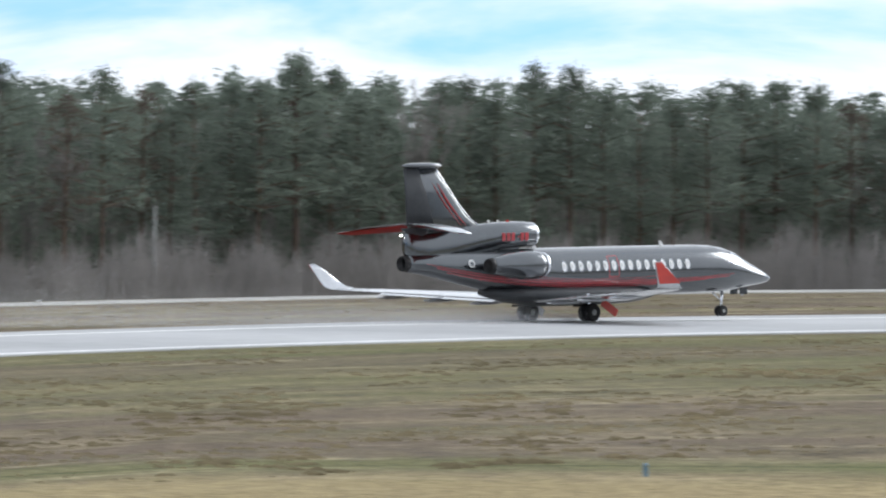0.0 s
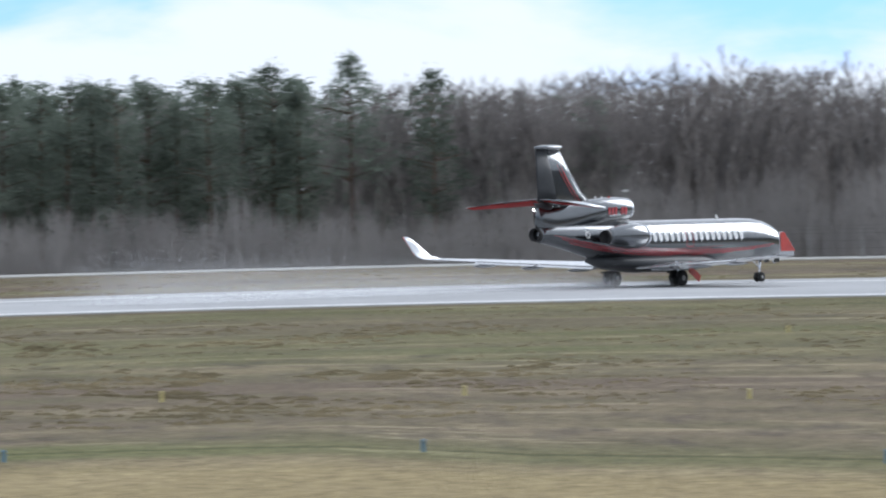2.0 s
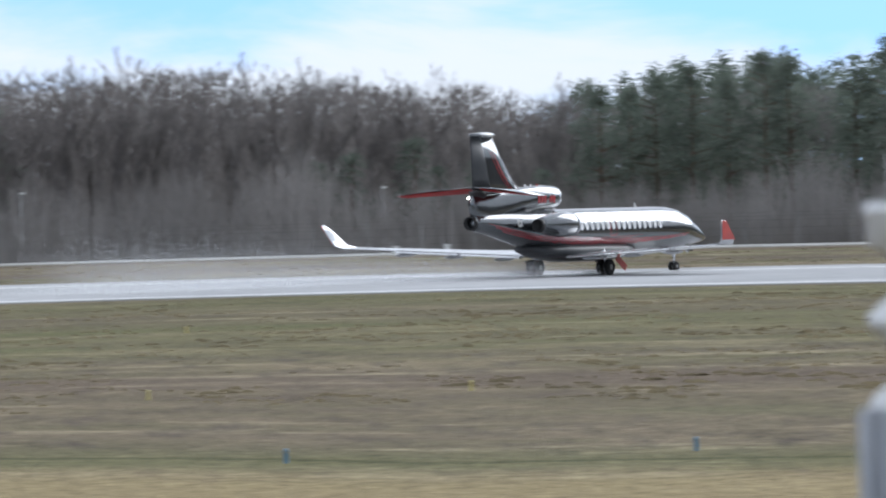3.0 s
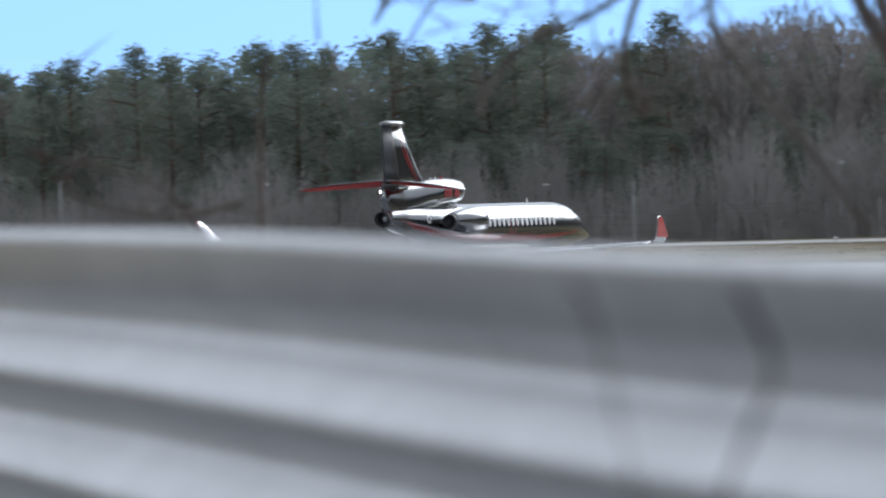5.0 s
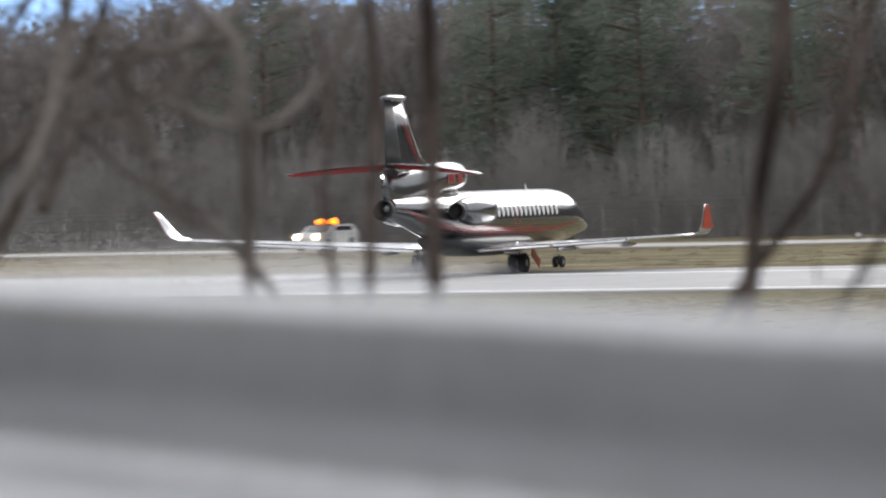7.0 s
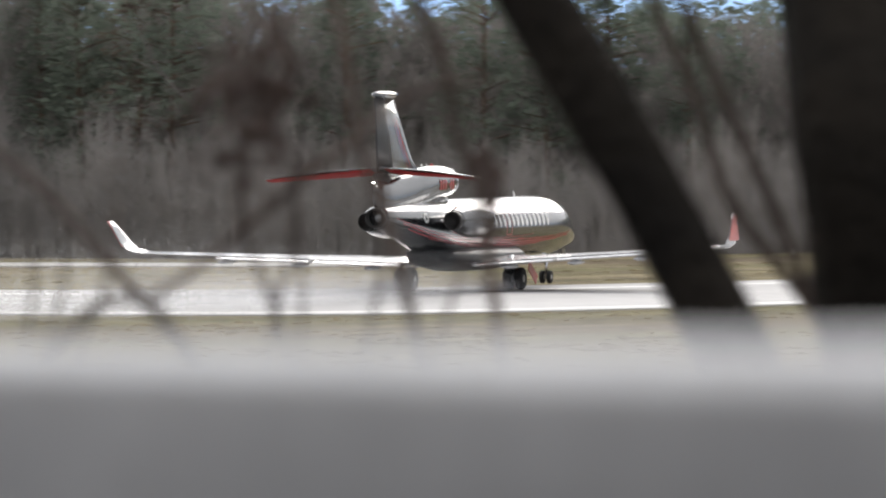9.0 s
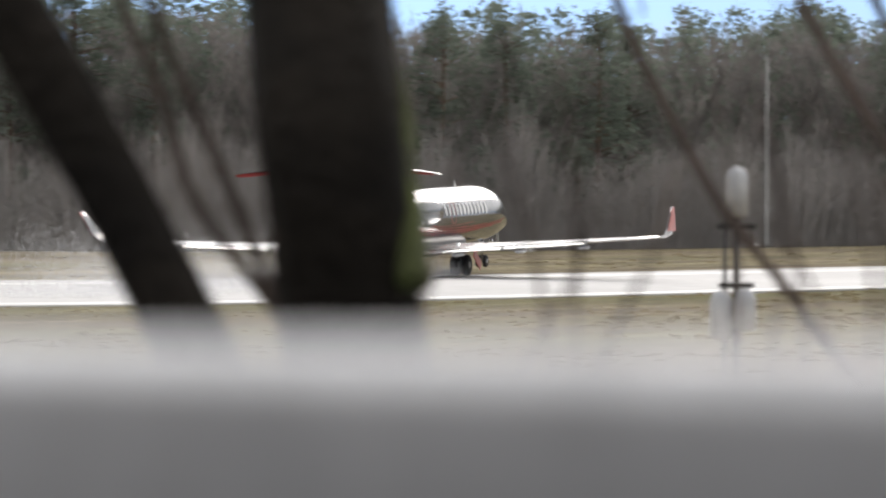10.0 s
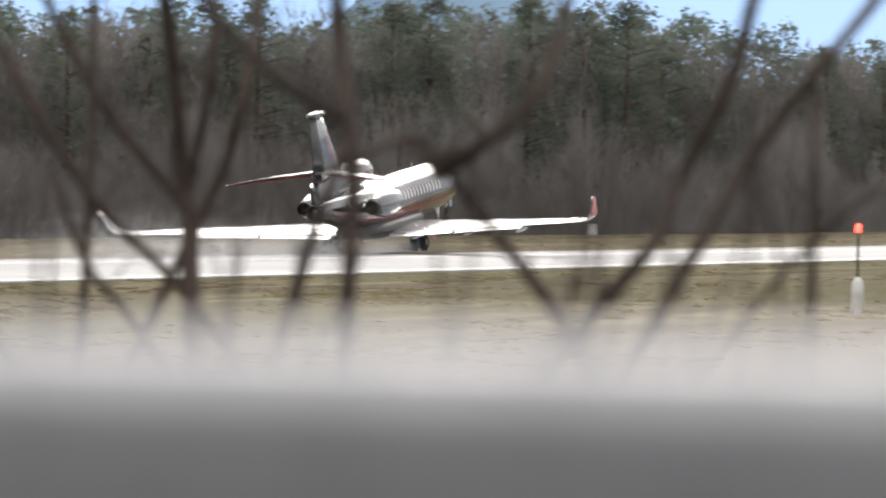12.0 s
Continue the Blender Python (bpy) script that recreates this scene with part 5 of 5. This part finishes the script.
        tips = [(16.6, 18.35, 12.6, 1.72, 0.15), (17.05, 18.5, 12.95, 1.86, 0.13), (17.45, 18.7, 13.15, 2.2, 0.10), (18.10, 18.95, 13.32, 2.7, 0.07),
                (18.70, 19.12, 13.42, 3.05, 0.05)]
        rings = []
        for i, (le, te, y, z, t) in enumerate(tips):
            ring = airfoil(le, te, 0, 0, t)
            tilt = (0.1, 0.55, 1.1, 1.3, 1.3)[i] * side
            rings.append([(x, side * y - d * math.sin(tilt), z + d * math.cos(tilt)) for x, _, d in ring])
        loft(bm, rings)
        winglet = part("winglet", bm, WING_GREY, wing_ob, "upturned wing tip")
        bm = bmesh.new()
        grid_patch(bm, lambda u, v: (NOSE - (17.18 + (18.72 - 17.18) * v + (1.36 - 0.98 * v) * u), side * (13.08 + 0.38 * v + 0.02) + side * 0.035,
                                     1.98 + 1.06 * v), 3, 6)
        part("red_tip", bm, RED, winglet, "red outer face of the wing tip")
    # side engines
    for side in (-1, 1):
        c = (-0.15, side * 1.78, 2.86)
        bm = bmesh.new()
        lathe(bm, [(NOSE - 16.92, 0.62), (NOSE - 17.35, 0.69), (NOSE - 18.2, 0.70), (NOSE - 19.2, 0.59), (NOSE - 19.95, 0.43), (NOSE - 20.15, 0.39),
                   (NOSE - 20.15, 0.36), (NOSE - 19.7, 0.34), (NOSE - 19.6, 0.02)], "x", c, 28)
        eng = part("engine", bm, GREY_PAINT, jet, "dark grey engine nacelle")
        bm = bmesh.new()
        lathe(bm, [(NOSE - 20.16, 0.395), (NOSE - 20.4, 0.35), (NOSE - 20.4, 0.31), (NOSE - 19.9, 0.30), (NOSE - 19.85, 0.02)], "x", c, 24)
        part("nozzle", bm, SOOT, eng, "sooty exhaust nozzle")
        bm = bmesh.new()
        lathe(bm, [(NOSE - 17.15, 0.50), (NOSE - 16.82, 0.54), (NOSE - 16.78, 0.575), (NOSE - 16.82, 0.61), (NOSE - 17.0, 0.642)], "x", c, 28)
        part("intake_lip", bm, SILVER, eng, "polished metal intake lip")
        bm = bmesh.new()
        lathe(bm, [(NOSE - 17.1, 0.50), (NOSE - 17.3, 0.50), (NOSE - 17.32, 0.02)], "x", c, 24)
        part("fan", bm, SOOT, eng, "dark fan inside the intake")
        bm = bmesh.new()
        loft(bm, [airfoil(17.2, 19.9, side * y, z, t) for y, z, t in ((0.75, 2.80, 0.34), (1.3, 2.85, 0.30))])
        part("pylon", bm, GREY_PAINT, eng)
    # centre engine: intake and duct over the tail
    bm = bmesh.new()
    n = 28
    rings = []
    for s, zc, w, h in ((15.62, 4.36, 0.56, 0.56), (15.8, 4.36, 0.61, 0.61), (16.6, 4.36, 0.66, 0.66), (18.0, 4.30, 0.66, 0.70), (19.4, 4.10, 0.50, 0.80), (21.0, 3.80, 0.36, 0.92),
                        (22.4, 3.66, 0.29, 0.94), (23.3, 3.78, 0.22, 0.80), (23.9, 4.0, 0.14, 0.52)):
        rings.append([(NOSE - s, w * math.cos(2 * math.pi * k / n), zc + h * math.sin(2 * math.pi * k / n)) for k in range(n)])
    loft(bm, rings)
    duct = part("centre_engine_duct", bm, GREY_PAINT, jet, "dark grey duct of the tail engine")
    duct.location.x = -0.55
    bm = bmesh.new()
    lathe(bm, [(NOSE - 15.95, 0.47), (NOSE - 15.60, 0.50), (NOSE - 15.54, 0.545), (NOSE - 15.58, 0.59), (NOSE - 15.74, 0.612)], "x", (0, 0, 4.36), 28)
    part("intake_lip", bm, SILVER, duct, "polished metal intake lip")
    bm = bmesh.new()
    lathe(bm, [(NOSE - 15.58, 0.02), (NOSE - 15.60, 0.47), (NOSE - 15.618, 0.50)], "x", (0, 0, 4.36), 24)
    part("intake_throat", bm, SOOT, duct, "dark intake opening")
    bm = bmesh.new()
    loft(bm, [airfoil(16.4, 20.5, 0, z, t, True) for z, t in ((3.4, 0.5), (3.95, 0.62))])
    part("duct_pylon", bm, GREY_PAINT, duct)
    for side in (-1, 1):   # unreadable registration as bars
        for i in range(6):
            bm = bmesh.new()
            s = 16.35 + 0.30 * i
            wdt = 0.10 if i == 2 else 0.22
            grid_patch(bm, lambda u, v: (NOSE - s - wdt * u, side * (0.672 if s < 17.6 else 0.668) * math.cos(math.asin(min(0.9, abs(0.1 - 0.4 * v)))) , 4.46 - 0.40 * v * (0.25 if i == 2 else 1) - (0.16 if i == 2 else 0)), 2, 4)
            part("letter_bar", bm, STRIPE_RED, duct, "red painted bar")
    # fin
    bm = bmesh.new()
    loft(bm, [airfoil(le, te, 0, z, t, True) for le, te, z, t in ((17.6, 24.2, 4.55, 0.20), (19.4, 24.2, 4.75, 0.34), (20.3, 24.2, 5.3, 0.34), (21.35, 24.25, 6.5, 0.28), (22.35, 24.35, 7.72, 0.22))])
    fin = part("tail_fin", bm, GREY_PAINT, jet, "dark grey swept tail fin")
    # the wood mirrored in the rudder is painted as darker grey
    bm = bmesh.new()
    loft(bm, [airfoil(le, te, 0, z, t, True) for le, te, z, t in ((22.35, 24.24, 4.9, 0.32), (22.75, 24.29, 6.3, 0.27), (23.25, 24.39, 7.70, 0.19))])
    part("rudder", bm, REFLECT_DARK, fin, "rudder in a darker grey for the wood it reflects")
    bm = bmesh.new()
    loft(bm, [airfoil(le, te, 0, z, t, True) for le, te, z, t in ((22.2, 23.5, 3.40, 0.46), (22.6, 23.95, 3.9, 0.44), (22.9, 24.3, 4.45, 0.42), (22.9, 24.66, 4.78, 0.36))])
    part("lower_rudder", bm, REFLECT_DARK, fin, "dark grey lower part of the rudder")
    bm = bmesh.new()
    loft(bm, [[(NOSE - s, w * math.cos(2 * math.pi * k / 16), 7.82 + h * math.sin(2 * math.pi * k / 16)) for k in range(16)]
              for s, w, h in ((21.95, 0.05, 0.03), (22.15, 0.20, 0.11), (22.7, 0.30, 0.15), (23.6, 0.30, 0.15), (24.2, 0.20, 0.11), (24.45, 0.05, 0.03))])
    part("fin_cap", bm, GREY_PAINT, fin, "rounded cap on the fin")
    bm = bmesh.new()
    loft(bm, [airfoil(le - 0.02, le + 0.16, 0, z, t, True) for le, z, t in ((19.38, 4.75, 0.2), (20.28, 5.3, 0.2), (21.33, 6.5, 0.17), (22.33, 7.72, 0.14))])
    part("leading_edge", bm, SILVER, fin, "polished metal leading edge")
    for side in (-1, 1):
        for o, w0 in ((0.55, 0.05), (0.85, 0.03)):
            bm = bmesh.new()
            grid_patch(bm, lambda u, v: (NOSE - (20.0 + o + 1.75 * u + (1 - u) * 0.4 * u + w0 * 2 * v * math.sin(math.pi * (0.1 + 0.8 * u))), side * (0.182 - 0.045 * u), 4.85 + 2.1 * u), 10, 1)
            part("stripe", bm, RED_DARK, fin, "thin red painted stripe")
    for x in (18.2, 18.8):
        bm = bmesh.new()
        loft(bm, [airfoil(x, x + 0.2, 0, 4.94, 0.02, True), airfoil(x + 0.1, x + 0.22, 0, 5.1, 0.012, True)])
        part("aerial", bm, WHITE, jet, "small white blade aerial")
    bm = bmesh.new()
    lathe(bm, [(4.98, 0.06), (5.05, 0.055), (5.1, 0.015)], "z", (NOSE - 17.7, 0, 0), 10)
    part("beacon", bm, RED, jet, "small red beacon dome")
    # tailplane
    for side in (-1, 1):
        bm = bmesh.new()
        loft(bm, [airfoil(le, te, side * y, z, t) for le, te, y, z, t in ((21.4, 24.3, 0.15, 4.86, 0.26), (22.5, 24.75, 2.2, 4.68, 0.18), (23.75, 25.1, 4.35, 4.38, 0.09))])
        stab = part("tailplane", bm, WING_GREY, jet, "swept tailplane drooping outwards")
        pivot = Matrix.Translation((NOSE - 22.6, 0, 4.8))
        stab.matrix_basis = pivot @ Matrix.Rotation(radians(5), 4, "Y") @ pivot.inverted()   # trimmed for take-off
        bm = bmesh.new()
        grid_patch(bm, lambda u, v: (NOSE - (21.75 + 2.25 * u + (2.5 - 1.35 * u) * v), side * (0.3 + 4.0 * u), 4.845 - 0.470 * u - (0.13 - 0.085 * u) * math.sin(math.pi * (0.15 + 0.75 * v)) - 0.012), 8, 4)
        part("lower_skin", bm, RED_DARK, stab, "dark red underside")
    bm = bmesh.new()
    bmesh.ops.create_icosphere(bm, subdivisions=2, radius=0.042, matrix=Matrix.Translation((NOSE - 24.62, 0, 4.42)))
    part("tail_light", bm, LAMP_WHITE, jet, "lit white tail lamp")
    # main gear
    for side in (-1, 1):
        gear = new("main_gear")
        gear.parent = jet
        bm = bmesh.new()
        tube(bm, [(0, side * 2.3, 0.45), (0.05, side * 2.25, 1.0), (0.1, side * 2.1, 1.35)], [0.075, 0.10, 0.12], 10)
        tube(bm, [(0, side * 2.62, 0.45), (0, side * 1.98, 0.45)], [0.06, 0.06], 8)
        tube(bm, [(0.05, side * 2.25, 0.85), (0.1, side * 1.3, 1.1)], [0.05, 0.05], 8)
        part("strut", bm, SILVER, gear)
        for dy in (-0.24, 0.24):
            wheels.append(wheel("wheel", gear, 0, side * 2.3 + dy, 0.45, 0.30))
        bm = bmesh.new()
        box(bm, 0.95, side * 2.75, 0.66, 1.15, 0.04, 0.40, 0.015, Matrix.Rotation(radians(32), 4, "Y"))
        part("gear_door", bm, RED if side < 0 else WING_GREY, gear, "red landing gear door" if side < 0 else "grey landing gear door", smooth=False)
        bm = bmesh.new()
        box(bm, -0.75, side * 2.3, 0.80, 0.6, 0.05, 0.10, 0.01)
        part("torque_link", bm, SOOT, gear, smooth=False)
    # nose gear
    gear = new("nose_gear")
    gear.parent = jet
    gear.location.x = 0.50
    bm = bmesh.new()
    tube(bm, [(10.5, 0, 0.27), (10.55, 0, 0.8), (10.6, 0, 1.35)], [0.06, 0.075, 0.085], 10)
    tube(bm, [(10.5, -0.2, 0.27), (10.5, 0.2, 0.27)], [0.045, 0.045], 8)
    tube(bm, [(10.55, 0, 0.75), (9.9, 0, 1.25)], [0.04, 0.04], 8)
    part("strut", bm, SILVER, gear)
    for dy in (-0.16, 0.16):
        wheels.append(wheel("wheel", gear, 10.5, dy, 0.275, 0.16))
    for side in (-1, 1):
        bm = bmesh.new()
        box(bm, 11.75, side * 0.36, 1.26, 0.52, 0.03, 0.34, 0.01)
        part("gear_door", bm, GREY_PAINT, gear, smooth=False)
    bm = bmesh.new()
    lathe(bm, [(11.92, 0.03), (11.95, 0.10), (12.03, 0.10), (12.06, 0.05)], "x", (0, 0.0, 1.12), 12)
    part("taxi_lamp", bm, SILVER, gear, "round landing lamp")
    # aerials below and above
    for x, z, s in ((3.0, 0.98, -1), (7.0, 3.66, 1), (-1.5, 3.66, 1), (11.2, 1.35, -1)):
        bm = bmesh.new()
        loft(bm, [[(x + a, b, z) for a, b in ((0.15, 0), (0, 0.02), (-0.15, 0), (0, -0.02))], [(x + a - 0.12, b, z + s * 0.24) for a, b in ((0.08, 0), (0, 0.01), (-0.08, 0), (0, -0.01))]])
        part("aerial", bm, WHITE, jet, "small blade aerial", smooth=False)
    return jet, wheels


jet, jet_wheels = build_jet()


def build_spray():
    """Mist of water thrown up behind the wheels, as drifting flakes."""
    verts, faces = [], []
    for _ in range(230000):
        f = rng.random() ** 1.5
        x = -0.8 - 46 * f
        side = rng.choice((-1, 1))
        y = side * 2.2 * (1 - 0.3 * f) + rng.gauss(0, 0.35 + 1.6 * f)
        z = abs(rng.gauss(0, 0.2 + 1.05 * f ** 0.7)) + 0.06
        s = 0.022 + 0.030 * f
        d1 = Vector((rng.gauss(0, 1), rng.gauss(0, 1), rng.gauss(0, 1))).normalized() * s
        d2 = Vector((rng.gauss(0, 1), rng.gauss(0, 1), rng.gauss(0, 1))).normalized() * s
        i = len(verts)
        c = Vector((x, y, z))
        verts += [tuple(c - d1), tuple(c + d2), tuple(c + d1 - d2 * 0.4)]
        faces.append((i, i + 1, i + 2))
    ob = raw("water_spray", verts, faces, SPRAY)
    return tagged(ob, "thin white mist of water behind the wheels", "spray", kind="stuff")


spray = build_spray()

# ---- service car with an orange beacon ----


def build_car():
    car = tagged(new("service_car"), "white airport service car with lit orange beacon on the taxiway", "car")
    bm = bmesh.new()
    prof = [(-2.2, 0.35), (2.2, 0.35), (2.3, 0.75), (2.2, 0.98), (1.25, 1.00), (0.5, 1.37), (-1.7, 1.40), (-2.28, 0.98)]
    loft(bm, [[(x, y * (0.9 if z > 1.2 else 1), z) for x, z in prof] for y in (-0.9, -0.86, 0.86, 0.9)])
    body = part("body", bm, WHITE, car, smooth=False)
    for y in (-0.905, 0.905):
        for x0, x1 in ((-1.5, -0.6), (-0.5, 0.35)):
            bm = bmesh.new()
            box(bm, (x0 + x1) / 2, y * 0.93, 1.18, x1 - x0, 0.10, 0.26, 0.02)
            part("window", bm, GLASS, car, smooth=False)
    bm = bmesh.new()
    box(bm, 0.89, 0, 1.20, 0.04, 1.4, 0.66, 0.0, Matrix.Rotation(radians(-63), 4, "Y"))
    part("windscreen", bm, GLASS, car, smooth=False)
    for x in (-1.4, 1.4):
        for y in (-0.82, 0.82):
            w = wheel("wheel", car, x, y, 0.33, 0.22)
    for y in (-0.6, 0.6):
        bm = bmesh.new()
        lathe(bm, [(2.22, 0.16), (2.32, 0.13), (2.34, 0.03)], "x", (0, y, 0.78), 12)
        part("headlamp", bm, LAMP_HEAD, car, "lit headlamp")
    bm = bmesh.new()
    box(bm, -0.2, 0, 1.42, 0.3, 1.0, 0.10, 0.03)
    part("light_bar", bm, SOOT, car, smooth=False)
    for y in (-0.4, 0.4):
        bm = bmesh.new()
        lathe(bm, [(1.46, 0.20), (1.64, 0.23), (1.76, 0.08)], "z", (-0.2, y, 0), 12)
        part("beacon", bm, LAMP_ORANGE, car, "glowing orange beacon")
    return car


car = build_car()

# ---- what moves ----
ROLL = [
    # seconds, bearing, distance, heading, lean in the view, nose up
    (0.0, -22.948, 365.4, 25.50, 1.38, 0.00),
    (0.5, -20.662, 384.5, 24.40, 1.00, 0.00),
    (1.0, -18.300, 399.5, 23.50, 0.68, 0.00),
    (1.5, -16.239, 408.5, 22.75, 0.40, 0.00),
    (2.0, -14.058, 411.3, 22.30, 0.08, 0.00),
    (2.5, -11.895, 409.8, 22.25, -0.21, 0.00),
    (4.3, -5.211, 390.6, 22.55, -1.18, 0.00),
    (4.5, -4.426, 386.2, 22.70, -1.27, 0.00),
    (5.0, -2.556, 377.2, 23.20, -1.47, 0.00),
    (5.5, -0.698, 367.2, 23.95, -1.58, 0.00),
    (6.0, 1.211, 354.2, 24.75, -1.46, 0.00),
    (6.5, 3.026, 341.6, 25.60, -1.32, 0.00),
    (7.0, 5.070, 327.0, 26.70, -1.18, 0.00),
    (9.0, 13.310, 294.5, 32.20, 0.22, 0.00),
    (9.5, 15.320, 302.3, 33.20, 0.65, 0.00),
    (10.0, 17.106, 314.4, 34.00, 0.92, 0.72),
    (10.5, 18.809, 328.6, 34.80, 1.12, 2.30),
    (11.0, 20.382, 342.8, 36.30, 1.33, 3.48),
    (11.5, 21.886, 357.6, 38.40, 1.95, 4.10),
    (12.0, 23.340, 373.6, 40.60, 2.67, 4.70),
]


def jet_pose(az, dist, heading, lean, up):
    a = radians(az)
    axis = Vector((-math.sin(a), -math.cos(a), 0))
    return (Matrix.Translation((dist * math.sin(a), dist * math.cos(a), 0.055)) @ Matrix.Rotation(radians(lean), 4, axis)
            @ Matrix.Rotation(radians(90 - heading), 4, "Z") @ Matrix.Rotation(radians(-up), 4, "Y"))


def motions():
    rows = [(t, jet_pose(*r)) for t, *r in ROLL]
    walk(jet, rows)
    walk(spray, [(t, jet_pose(r[0], r[1], r[2], r[3], 0)) for t, *r in ROLL])
    for w in jet_wheels:
        base = w.matrix_basis.copy()
        walk(w, [(i * 0.2, base @ Matrix.Rotation(radians(80 * i), 4, "Y")) for i in range(61)])
    # the car comes the other way along the taxiway
    walk(car, [(t, Matrix.Translation(spot(a, between(TAXI, a), 0.065)) @ Matrix.Rotation(radians(-90 - a - 28), 4, "Z"))
               for t, a in ((0.0, 9.9), (4.0, 6.5), (6.5, 4.36), (7.0, 3.95), (7.2, 3.78), (9.0, 2.1), (12.0, -0.7))])


motions()
